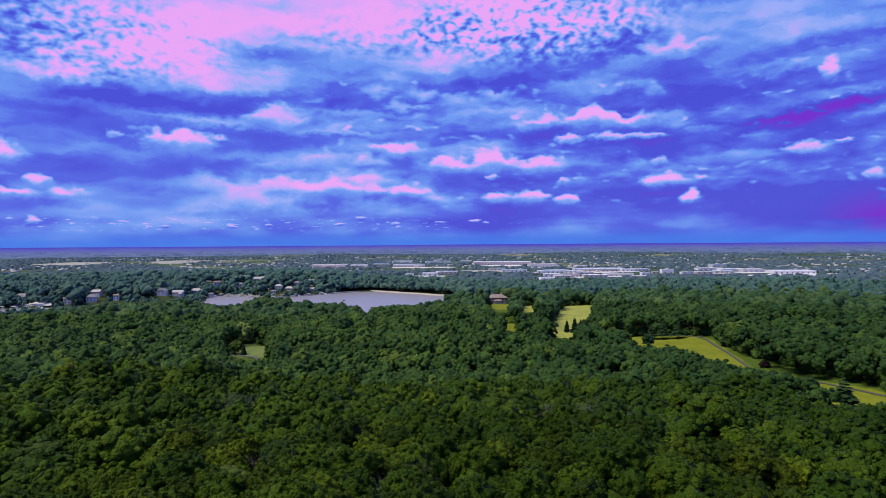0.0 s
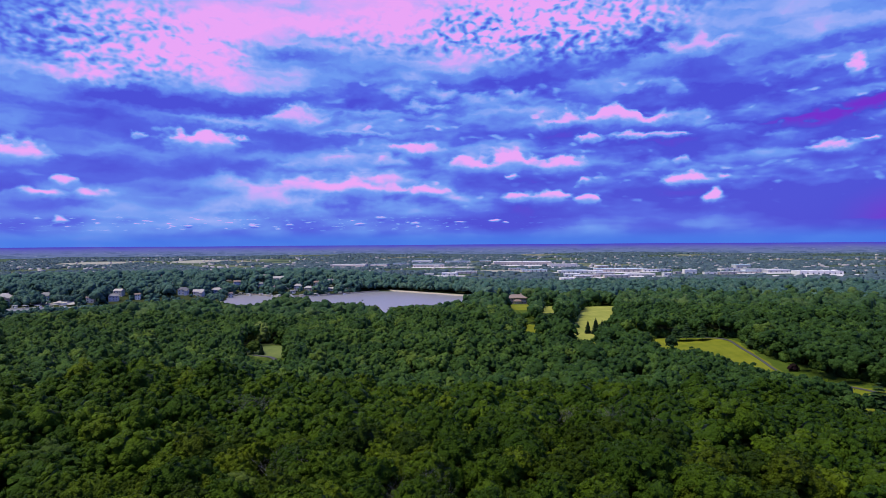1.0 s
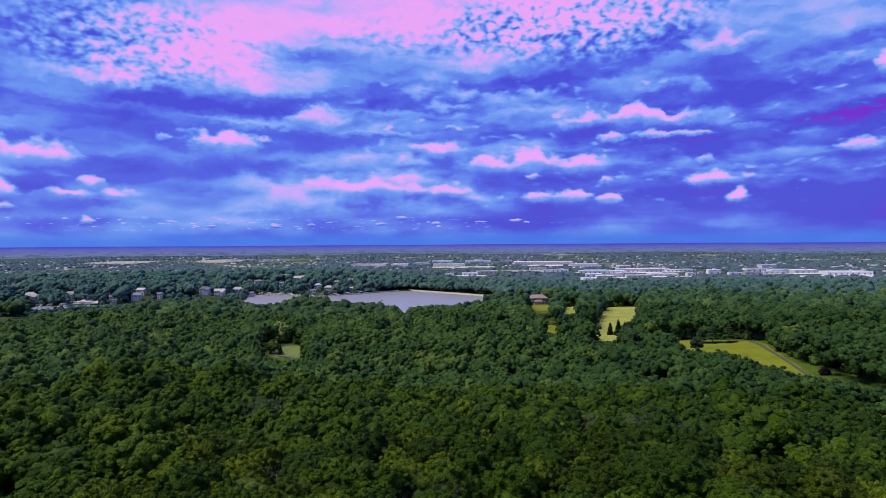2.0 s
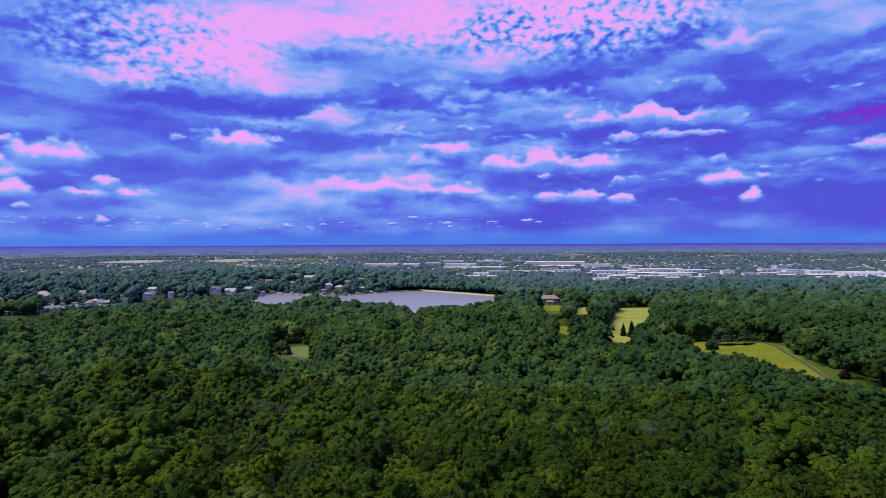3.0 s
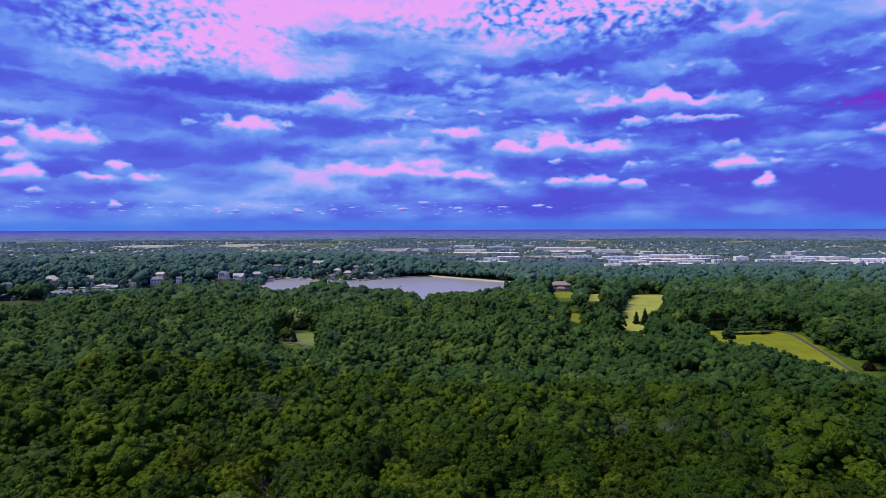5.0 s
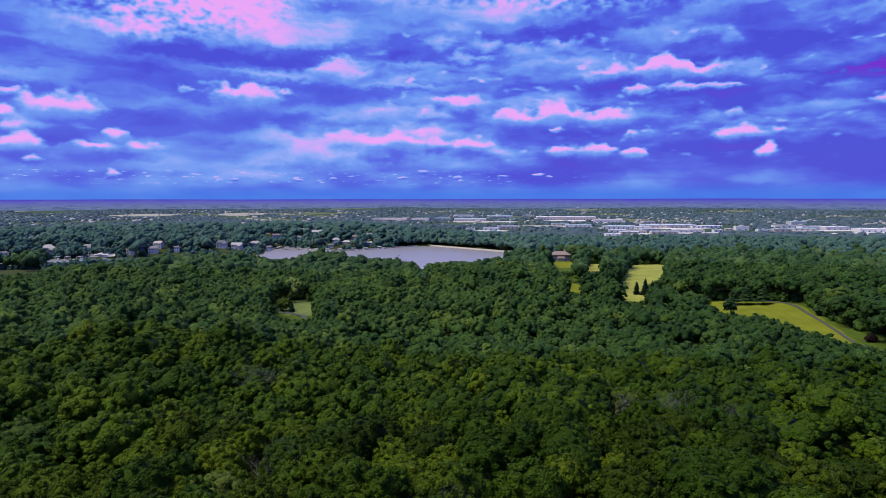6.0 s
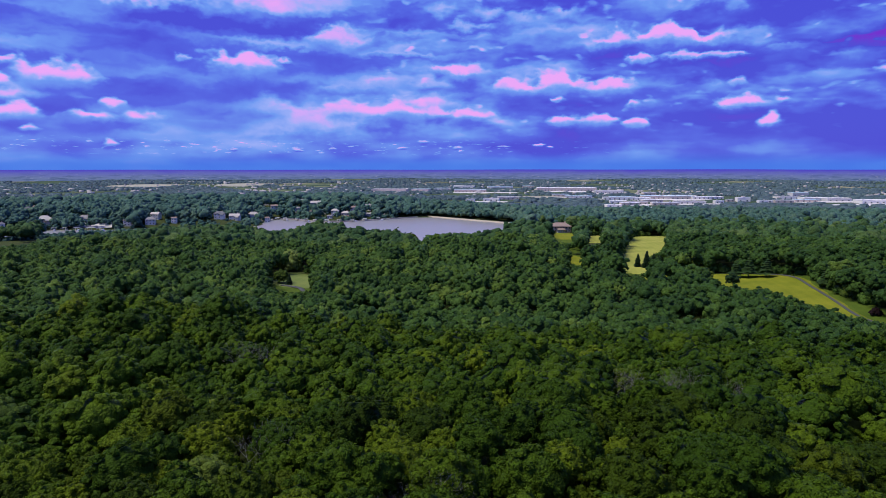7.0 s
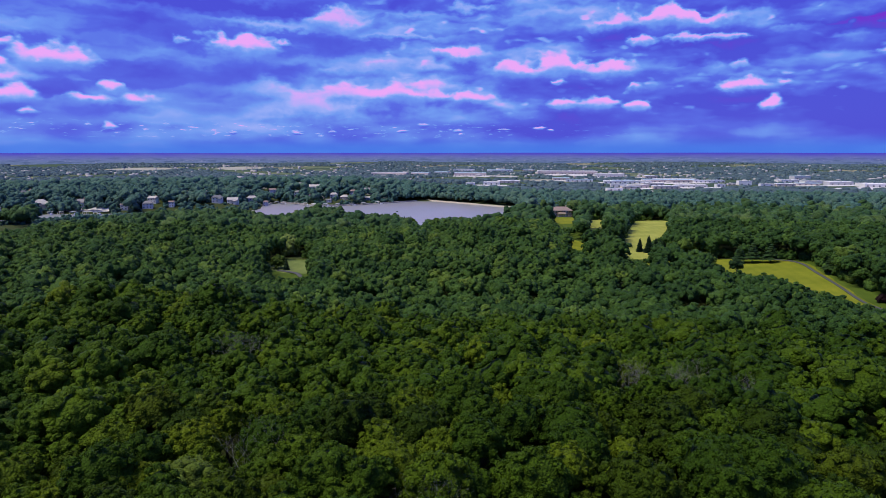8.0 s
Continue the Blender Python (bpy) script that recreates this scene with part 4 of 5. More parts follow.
def ribbon(name, points, width, lift, mat, label, category):
    """A narrow way along a line on the ground."""
    p = np.array(points, float)
    for _ in range(3):
        mid = np.stack([0.75 * p[:-1] + 0.25 * p[1:], 0.25 * p[:-1] + 0.75 * p[1:]], 1).reshape(-1, 2)
        p = np.concatenate([p[:1], mid, p[-1:]])
    d = np.gradient(p, axis=0)
    side = np.stack([-d[:, 1], d[:, 0]], 1) / np.linalg.norm(d, axis=1)[:, None]
    v, n = [], 4
    for q, s in zip(p, side):
        for k, drop in ((-0.5, -0.25), (-0.47, 0.0), (0.47, 0.0), (0.5, -0.25)):
            a = q + s * width * k
            v.append((a[0], a[1], float(land(a[0], a[1])) + lift + drop))
    tris = []
    for i in range(len(p) - 1):
        for k in range(n - 1):
            a = i * n + k
            tris += [(a, a + 1, a + n + 1), (a, a + n + 1, a + n)]
    ob = new(name, mesh_from(name, v, np.array(tris)[:, ::-1], mat, smooth=True))
    return tagged(ob, label, category, kind="structure")


build_ground()
sheet("water", LAKE, 9.0, 0, LAKE_WATER, "broad calm pale lake behind the wooded ridge", "lake", WATER)
sheet("fairway_east", FAIRWAY_EAST, 3.0, 0.35, MOWN, "sunlit yellow-green mown golf fairway between trees", "fairway")
sheet("fairway_north", FAIRWAY_NORTH, 3.0, 0.35, FADED, "long yellow-green mown golf fairway running uphill", "fairway")
sheet("practice_green", PRACTICE_GREEN, 3.0, 0.35, GREEN, "small mown golf green in a forest clearing", "green")
sheet("lawn", LAWN, 3.0, 0.35, FADED, "yellow-green mown patch beside the tree row", "lawn")
sheet("club_lawn", CLUB_LAWN, 3.0, 0.35, MOWN, "mown lawn in front of the clubhouse", "lawn")
sheet("rough", ROUGH, 3.0, 0.35, MOWN, "small yellow-green grassy opening among trees", "grass")
sheet("rough_east", [(72, 380), (60, 440), (112, 452), (165, 445), (185, 415), (188, 350), (192, 310), (200, 262), (186, 225), (140, 212), (122, 228), (124, 280), (114, 332), (100, 348)], 6.0, 0.12, SHADED_ROUGH_GRASS, "unmown green rough beside the fairway, darkened for tree shade", "grass")
sheet("rough_north", [(60, 430), (100, 430), (112, 480), (112, 540), (128, 580), (156, 612), (176, 660), (184, 705), (150, 722), (118, 712), (92, 640), (76, 580), (62, 520), (54, 470)], 6.0, 0.1, SHADED_ROUGH_GRASS, "unmown green rough along the upper fairway", "grass")
sheet("rough_green", [(-150, 460), (-115, 460), (-100, 425), (-94, 385), (-98, 350), (-130, 352), (-145, 400), (-152, 435)], 6.0, 0.1, SHADED_ROUGH_GRASS, "dark green unmown grass round the golf green", "grass")
sheet("club_rough", [(40, 740), (82, 740), (78, 650), (68, 560), (64, 470), (40, 470), (38, 600)], 6.0, 0.1, SHADED_ROUGH_GRASS, "green unmown grass below the clubhouse", "grass")
ribbon("path", [(140, 446), (160, 432), (164, 416), (161, 395), (160, 378), (158, 357), (154, 334), (154, 319), (158, 306), (165, 292), (170, 276), (176, 256), (184, 240)], 1.35, 0.75, ASPHALT, "narrow grey asphalt cart path along the fairway", "path")
ribbon("green_path", [(-104, 380), (-110, 390), (-114, 398), (-120, 402), (-128, 406)], 2.6, 0.75, ASPHALT, "short grey cart path by the golf green", "path")
ribbon("fairway_path", [(74, 480), (82, 520), (92, 570), (106, 630), (118, 672), (126, 704)], 2.2, 0.75, ASPHALT, "narrow cart path along the upper fairway", "path")


# ---------------------------------------------------------------- the woods
def joined(name, templates, x, y, z, size, tone, mat, label):
    """Many trees in one mesh: each place takes a template, turned and scaled."""
    rng = np.random.default_rng(11)
    verts, tris, tones, first = [], [], [], 0
    which, turn = rng.integers(len(templates), size=len(x)), rng.uniform(0, 2 * math.pi, len(x))
    for k, (v, f) in enumerate(templates):
        at = np.nonzero(which == k)[0]
        if not len(at):
            continue
        c, s, m = np.cos(turn[at])[:, None], np.sin(turn[at])[:, None], size[at][:, None]
        wide = m * (0.9 + 0.2 * rng.random((len(at), 1)))
        p = np.stack([(v[:, 0] * c - v[:, 1] * s) * wide + x[at][:, None], (v[:, 0] * s + v[:, 1] * c) * wide + y[at][:, None], v[:, 2] * m + z[at][:, None]], -1)
        verts.append(p.reshape(-1, 3))
        tris.append((f[None] + (first + len(v) * np.arange(len(at)))[:, None, None]).reshape(-1, 3))
        tones.append(np.repeat(tone[at], len(v)))
        first += len(v) * len(at)
    ob = new(name, mesh_from(name, np.concatenate(verts), np.concatenate(tris), mat, np.concatenate(tones), True))
    return tagged(ob, label, "woods", kind="stuff")


def build_woods():
    rng = np.random.default_rng(3)
    kinds = kinds_of_tree()
    # the wood that the camera flies over
    x, y = scatter(rng, 6.7, -520, 500, -30, 570)
    far, az = np.hypot(x, y), np.degrees(np.arctan2(x, y))
    size = np.clip(rng.normal(1.02, 0.12, len(x)), 0.75, 1.3)
    z = land(x, y)
    ok = (far < 560) & (az > np.where(far < 235, -44, -41)) & (az < np.where(far < 235, 40, 36.5)) & (y > 60) & wooded(x, y)
    for bx, by, r in BARE_SPOTS:
        ok &= np.hypot(x - bx, y - by) > r
    x, y, z, size = x[ok], y[ok], z[ok], size[ok]
    ok, size = lowered(x, y, z, size, 15.6)
    x, y, z, size = x[ok], y[ok], z[ok], size[ok]
    for outline, level in NEAR_EDGES[:1]:
        ax, ay, more = verge(rng, outline, level, 5.0, 14.0)
        dry = ~inside(SHORE, ax, ay)
        x, y, z, size = np.r_[x, ax[dry]], np.r_[y, ay[dry]], np.r_[z, land(ax, ay)[dry]], np.r_[size, more[dry]]
    order = np.argsort(np.hypot(x - 0, y - 30) + 40 * (np.abs(np.degrees(np.arctan2(x + 4, y - 25)) + 5) > 42))
    for k in order[:300]:
        # the darker leaf copy is picked more often towards the right
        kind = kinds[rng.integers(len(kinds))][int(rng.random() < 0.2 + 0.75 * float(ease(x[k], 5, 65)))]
        label = {"oak_tree": "broad green oak with a dense lumpy crown", "ash_tree": "tall green ash rising from the wood", "maple_tree": "rounded green maple in the closed canopy", "locust_tree": "slender light-green locust tree in the wood"}[kind[0]]
        plant(kind, x[k], y[k], z[k] - 0.3 + rng.uniform(-1.6, 0.4), rng.uniform(0, 360), size[k], label)
    rest = order[300:]
    x, y, z, size = x[rest], y[rest], z[rest], size[rest]
    # tone falls towards the right
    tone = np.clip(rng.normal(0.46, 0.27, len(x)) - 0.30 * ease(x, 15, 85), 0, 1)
    lift = np.clip(rng.normal(-0.3, 1.1, len(x)), -2.6, 1.5)
    mids, outer = [], []
    for k in range(8):
        v, f = crown(rng, rng.uniform(2.5, 3.6), rng.uniform(5.6, 7.0), 9 + k % 4, 30, 5, 0.26, 1, 0.93, fill=1.3, cap=5)
        mids.append((v + (0, 0, 7.6), f))
        v, f = crown(rng, rng.uniform(2.6, 3.7), rng.uniform(5.6, 7.2), 9 + k % 4, 13, 2, 0.38, 1, 0.95, fill=1.3, cap=5)
        outer.append((v + (0, 0, 7.6), f))
    close = np.hypot(x, y - 20) < 235
    for name, some, shapes, mat in (("woods", close, mids, LEAF_MID), ("outer_woods", ~close, outer, LEAF_RIDGE_HAZED)):
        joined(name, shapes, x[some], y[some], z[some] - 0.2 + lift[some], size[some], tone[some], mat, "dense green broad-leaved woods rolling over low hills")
    # shrubs and low boughs along the edges of the open ground
    bx, by = [], []
    for outline in (OPEN_EAST, OPEN_NORTH, OPEN_GREEN, OPEN_LAWN, CLUB_LAWN):
        p = np.array(outline + outline[:1], float)
        gap = np.r_[0, np.cumsum(np.linalg.norm(np.diff(p, axis=0), axis=1))]
        for off in (3.0, 7.0, 11.0):
            along = np.arange(0, gap[-1], 2.6)
            way = rng.uniform(0, 2 * math.pi, len(along))
            bx.append(np.interp(along, gap, p[:, 0]) + off * np.cos(way)), by.append(np.interp(along, gap, p[:, 1]) + off * np.sin(way))
    bx, by = np.concatenate(bx), np.concatenate(by)
    ok = wooded(bx, by)
    for outline in (OPEN_EAST, OPEN_NORTH, OPEN_GREEN, OPEN_LAWN):
        ok &= ~inside(outline, bx, by)
    bx, by = bx[ok], by[ok]
    ok, size = lowered(bx, by, land(bx, by), rng.uniform(0.6, 1.1, len(bx)), 6.5)
    bx, by, size = bx[ok], by[ok], size[ok]
    joined("edge_shrubs", [(v - (0, 0, 7.4), f) for v, f in outer], bx, by, land(bx, by) - 0.4, size, np.clip(rng.normal(0.45, 0.25, len(bx)), 0, 1), LEAF_RIDGE_HAZED, "green shrubs and low boughs along the wood's edge")
    # woods round the lake and in the lowland
    x, y = scatter(rng, 8.0, -1150, 1150, 200, 1400)
    far, az = np.hypot(x, y), np.degrees(np.arctan2(x, y))
    size = np.clip(rng.lognormal(-0.02, 0.2, len(x)), 0.6, 1.4)
    z = land(x, y)
    ok = (far > 560) & (far < 1400) & (az > -39) & (az < 34.5) & wooded(x, y)
    x, y, z, size = x[ok], y[ok], z[ok], size[ok]
    ok, size = lowered(x, y, z, size, 15.0)
    x, y, z, size = x[ok], y[ok], z[ok], size[ok]
    for outline, level in NEAR_EDGES[1:]:
        ax, ay, more = verge(rng, outline, level, 6.0, 16.5)
        more = more * 1.12
        dry = ~inside(SHORE, ax, ay)
        x, y, z, size = np.r_[x, ax[dry]], np.r_[y, ay[dry]], np.r_[z, land(ax, ay)[dry]], np.r_[size, more[dry]]
    fars, farther = [], []
    for k in range(8):
        v, f = crown(rng, rng.uniform(3.2, 4.7), rng.uniform(6.0, 8.0), 7 + k % 4, 6, 2, 0.7, 1, 0.97, fill=1.15, cap=5)
        fars.append((v + (0, 0, 5.0), f))
        v, f = crown(rng, rng.uniform(3.4, 4.8), rng.uniform(6.0, 8.0), 7 + k % 4, 0, 0, 0.7, 1, 1.05)
        farther.append((v + (0, 0, 5.4), f))
    far = np.hypot(x, y) + rng.uniform(-40, 40, len(x))
    tone = np.clip(rng.normal(0.48, 0.25, len(x)), 0, 1)
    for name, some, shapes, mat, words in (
            ("ridge_woods", far < 770, fars, LEAF_BANK_HAZED, "green woods on the ridge before the lake"),
            ("lake_woods", (far >= 770) & (far < 1020), fars, LEAF_FAR_HAZED, "woods round the lake and its houses, haze blue in their leaf colour"),
            ("hill_woods", far >= 1020, farther, LEAF_FAR_HAZED, "woods on the hill behind the lake, haze blue in their leaf colour")):
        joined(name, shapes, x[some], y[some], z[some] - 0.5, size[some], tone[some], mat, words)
    # garden trees between the houses by the water
    x, y = rng.uniform(-620, -150, 3000), rng.uniform(580, 990, 3000)
    near = edge_distance(SHORE, x, y)
    ok = ~inside(SHORE, x, y) & (near > 1.5) & (near < 75) & ~inside(MARINA_WATER, x, y) & (np.hypot(x, y) > 680)
    for px, py, w, _, _ in WEST_HOUSES + NORTH_HOUSES + HILL_HOUSES:
        ok &= np.hypot(x - px, y - py) > 0.55 * w + 2.5
        ok &= ~((np.abs(x - px * y / py) < 0.4 * w + 2) & (y < py) & (y > py - 32))
    x, y = x[ok], y[ok]
    size = rng.uniform(0.45, 0.85, len(x)) * np.where(np.hypot(x, y) < 740, 0.6, 1.0)
    joined("garden_trees", [(v - (0, 0, 4.2), f) for v, f in fars], x, y, land(x, y) - 0.9, size, np.clip(rng.normal(0.5, 0.3, len(x)), 0, 1), LEAF_FAR_HAZED, "green garden trees between the lakeside houses")
    # the far lowland, in clumps
    x, y = scatter(rng, 24.0, -3100, 2900, 600, 4750)
    far, az = np.hypot(x, y), np.degrees(np.arctan2(x, y))
    thin = np.sin(x / 170.0 + np.sin(y / 260.0) * 2) * np.sin(y / 230.0 + x / 500.0)
    ok = (far > 1400) & (far < 4750) & (az > -39) & (az < 34.5) & wooded(x, y)
    ok &= (rng.random(len(x)) < np.where(far < 1900, 1.0, 0.62)) & ~((far > 1900) & (thin > 0.35))
    for cx, cy, w, d in YARDS + OPEN_FIELDS:
        ok &= ~((np.abs(x - cx) < w / 2) & (np.abs(y - cy) < d / 2))
    x, y = x[ok], y[ok]
    size = rng.uniform(0.75, 1.3, len(x))
    clumps = []
    for k in range(6):
        v, f = crown(rng, rng.uniform(8, 12), rng.uniform(5, 7), 8, 0, 0, 2.0, 1, 1.0)
        clumps.append((v, f))
    joined("far_woods", clumps, x, y, land(x, y) - 0.5, size, np.clip(rng.normal(0.4, 0.25, len(x)), 0, 1), LEAF_PLAIN_HAZED, "far woods of the lowland plain with haze painted into the leaves")
    # behind and beside the flight
    rough = [crown(rng, 12, 12, 10, 0, 0, 1.0, 1, 1.0) for _ in range(4)]
    x, y = scatter(rng, 26.0, -900, 900, -700, 700)
    far, az = np.hypot(x, y), np.degrees(np.arctan2(x, y))
    ok = ((az < -44) | (az > 40) | (y < 60)) & (far < 700) & wooded(x, y)
    x, y = x[ok], y[ok]
    joined("woods_behind", rough, x, y, land(x, y) - 0.5, rng.uniform(0.8, 1.1, len(x)), np.clip(rng.normal(0.4, 0.2, len(x)), 0, 1), LEAF_MID, "green woods beside and behind the clearing")


NEAR_EDGES = [
    ([(110, 440), (120, 404), (138, 380), (142, 352), (147, 334), (153, 320), (159, 306), (164, 292), (172, 281)], -8.0),
    ([(16, 860), (5, 829), (-26, 797), (-35, 752), (-48, 773), (-59, 758), (-78, 740), (-79, 687), (-77, 642), (-97, 735), (-124, 802), (-138, 812), (-162, 842), (-201, 851), (-250, 886), (-250, 854), (-253, 790), (-270, 765)], WATER),
]
OPEN_FIELDS = [(140, 2410, 220, 160), (-1850, 3290, 360, 420), (-1450, 3600, 260, 420), (900, 3080, 240, 200), (1180, 2900, 200, 160)]
# small gaps in the canopy: round the bare trees, the lone trees and a dark glade
BARE_SPOTS = [(-56.5, 178.8, 3.6), (-33.8, 127.4, 3.6), (30, 170, 4), (38, 168, 4), (47, 171, 3.5), (26, 174, 3.5), (43, 164, 3.5), (88, 300, 9), (74, 304, 9), (-145, 476, 10), (-141, 464, 11), (149, 250, 5), (38, 262, 6), (-157, 270, 7), (-9, 108, 3)]
build_woods()


# ---------------------------------------------------------------- lone trees
def branch(verts, tris, rng, a, way, length, thick, depth):
    """A bare limb that forks."""
    b = np.array(a) + np.array(way) * length
    tube(verts, tris, a, b, thick, thick * 0.62, 5 if depth > 2 else 3)
    if depth == 0:
        return
    for k in range(3 if depth > 1 else 2):
        w = np.array(way) + 0.62 * rng.standard_normal(3) + (0, 0, 0.16)
        branch(verts, tris, rng, b if k else a + (b - a) * 0.7, w / np.linalg.norm(w), length * rng.uniform(0.62, 0.85), thick * 0.58, depth - 1)


def dead_tree(seed, x, y, height, lean, label):
    rng = np.random.default_rng(seed)
    root = new("dead_tree")
    z = float(land(x, y))
    root.matrix_world = pose(x, y, z - 0.4, lean, 0, seed * 40)
    v, f = [], []
    tube(v, f, (0, 0, -0.5), (0, 0, height * 0.4), 0.3, 0.2, 7)
    under("trunk", mesh_from("trunk", v, f, DEAD_BARK, smooth=True), root)
    for k in range(4):
        v, f = [], []
        w = 1.57 * k + rng.random()
        way = np.array((0.55 * math.cos(w), 0.55 * math.sin(w), 1.0))
        branch(v, f, rng, np.array((0, 0, height * (0.3 + 0.03 * k))), way / np.linalg.norm(way), height * 0.25, 0.10, 5)
        under("limb", mesh_from("limb", v, f, DEAD_BARK), root)
    return tagged(root, label, "tree", "bare trees")


for k, (x, y, h) in enumerate([(-56.5, 178.8, 15.0), (-33.8, 127.4, 14.5), (30, 170, 14.5), (33.5, 165, 14.0), (38, 168, 14.5), (47, 171, 14.0), (-62, 182, 13.5), (26, 174, 14), (43, 164, 14), (-9, 108, 14.5)]):
    dead_tree(k + 2, x, y, h, 3 if k % 2 else -2, "grey leafless dead tree standing among green crowns")


def conifer(name, x, y, height, reach, tiers, mat, label, seed, foot=0.06):
    """A spruce or pine: trunk and whorls of drooping needle boughs."""
    rng = np.random.default_rng(seed)
    root = new(name)
    root.location = (x, y, float(land(x, y)) - 0.2)
    v, f = [], []
    tube(v, f, (0, 0, -0.4), (0, 0, height * 0.95), height * 0.022, 0.03, 7)
    under("trunk", mesh_from("trunk", v, f, BARK, smooth=True), root)
    for k in range(tiers):
        v, f = [(0, 0, 0)], []
        s = k / (tiers - 1)
        z, r = height * (foot + (0.97 - foot) * s), reach * (1 - s) ** 0.8 * rng.uniform(0.8, 1.1) + 0.15
        v[0] = (0, 0, z + 0.3)
        n = 9
        for j in range(n):
            w = 6.283 * (j + 0.5 * (k % 2)) / n + rng.uniform(-0.2, 0.2)
            far, dip, half = r * rng.uniform(0.8, 1.15), r * rng.uniform(0.15, 0.4), r * 0.42
            a = np.array((math.cos(w), math.sin(w), 0.0))
            b = np.array((-a[1], a[0], 0.0))
            p0 = np.array((0, 0, z + 0.3))
            mid, tip = p0 + a * far * 0.55 + (0, 0, -0.3 * dip), p0 + a * far + (0, 0, -dip)
            i = len(v)
            v += [mid + b * half - (0, 0, 0.25 * dip + 0.1), tip, mid - b * half - (0, 0, 0.25 * dip + 0.1), mid + (0, 0, 0.15)]
            f += [(0, i, i + 3), (i, i + 1, i + 3), (i + 1, i + 2, i + 3), (i + 2, 0, i + 3)]
        under("bough_whorl", mesh_from("bough_whorl", v, f, mat), root)
    return tagged(root, label, "tree")


for k, (x, y, h) in enumerate([(89, 476, 9.5), (94, 473, 12.0), (98, 471, 10.5), (101.5, 474, 8.5), (105, 480, 9.0), (-124.5, 410, 7.0)]):
    conifer("spruce_tree", x, y, h, h * 0.33, 24, LEAF_SPRUCE, "dark conical spruce at the edge of the fairway", 30 + k)
for k, (x, y, h) in enumerate([(143, 430, 13), (152, 427, 12), (137, 433, 11), (165, 387, 10), (176, 366, 12), (180, 350, 12), (150, 247, 13)]):
    conifer("pine_tree", x, y, h, h * 0.42, 9, LEAF_PINE, "layered green pine beside the golf course", 50 + k, 0.3)


def leafy(name, x, y, radius, height, foot, count, tufts, size, mat, label, seed, flat=1.0, droop=0.0):
    """A single broad-leaved tree or shrub with its trunk."""
    rng = np.random.default_rng(seed)
    v, f = crown(rng, radius * 0.84, height * 0.92, 9, count + 14, tufts, size * 0.7, 2, 0.84, flat)
    if droop:
        low = v[:, 2] < height * 0.55
        v[low, 2] -= droop * (height * 0.55 - v[low, 2])
    v[:, 2] += foot
    root = new(name)
    root.location = (x, y, float(land(x, y)) - 0.2)
    under("trunk", trunk_mesh(rng, foot + height * 0.4, 0.12 + height * 0.018, radius), root)
    under("crown", mesh_from("crown", v, f, mat, smooth=True), root)
    return tagged(root, label, "tree" if foot > 1 else "bush")


leafy("willow_tree", -145, 474, 8.6, 14.0, 1.6, 80, 18, 0.45, LEAF_WILLOW, "pale green willow with a wide drooping crown", 71, 1.0, 0.25)
leafy("linden_tree", -131, 414, 4.6, 6.5, 2.0, 36, 14, 0.4, LEAF_SHRUB, "small round tree on the golf green", 72)
leafy("plum_bush", 161, 331, 2.3, 3.5, 0.5, 26, 14, 0.3, LEAF_PLUM, "dark purple-leaved round bush beside the path", 73)
leafy("birch_tree", 123, 396, 3.6, 8.0, 3.5, 12, 12, 0.4, LEAF_PINE, "thin airy tree at the fairway edge", 74)
leafy("elm_tree", 114, 418, 5.0, 7.0, 2.5, 36, 14, 0.4, LEAF_SHRUB, "rounded green tree beside the fairway", 75)
leafy("elm_tree", 100, 412, 6.0, 9.0, 2.5, 44, 14, 0.4, LEAF_NEAR, "broad green tree before the fairway", 86)
leafy("oak_tree", 133, 252, 6.2, 8.0, 5.0, 46, 18, 0.34, LEAF_NEAR, "dark spreading oak at the fairway edge", 76, 0.8)
leafy("poplar_tree", -87, 141, 5.6, 10.5, 5.5, 40, 18, 0.34, LEAF_SHRUB, "pale green airy tree above the canopy", 77, 1.1)
leafy("honey_locust", -40, 121, 5.0, 8.5, 5.0, 40, 18, 0.3, LEAF_SHRUB, "yellow-green bright locust tree in the wood", 78)
leafy("poplar_tree", 84, 168, 5.8, 8.5, 4.5, 40, 18, 0.32, LEAF_SHRUB, "pale green airy tree above the canopy", 79)
leafy("cottonwood", -92, 604, 3.4, 12.5, 5.0, 24, 10, 0.5, LEAF_NEAR, "tall narrow dark tree on the lake shore", 80, 1.2)
leafy("cottonwood", -79, 597, 5.2, 10.5, 3.5, 30, 10, 0.5, LEAF_NEAR, "broad dark tree on the lake shore", 81)
leafy("cottonwood", -57, 601, 5.8, 9.5, 2.5, 30, 10, 0.5, LEAF_NEAR, "broad dark tree on the lake shore", 82)
leafy("cottonwood", -36, 613, 5.2, 10.5, 2.8, 30, 10, 0.5, LEAF_NEAR, "broad dark tree on the lake shore", 87)
leafy("maple_tree", 38, 262, 6.8, 9.5, 4.5, 46, 22, 0.36, LEAF_SHRUB, "bright yellow-green maple in the wooded valley", 83, 0.85)
leafy("linden_tree", -157, 270, 8.0, 9.0, 4.0, 54, 20, 0.4, LEAF_SHRUB, "wide pale green linden above darker trees", 84, 0.8)
for k, (x, y) in enumerate([(104, 452), (110, 456), (118, 454)]):
    leafy("maple_tree", x, y, 4.0, 7.5, 3.0, 28, 12, 0.4, LEAF_SHRUB, "light green maple in a row beside the fairway", 90 + k)


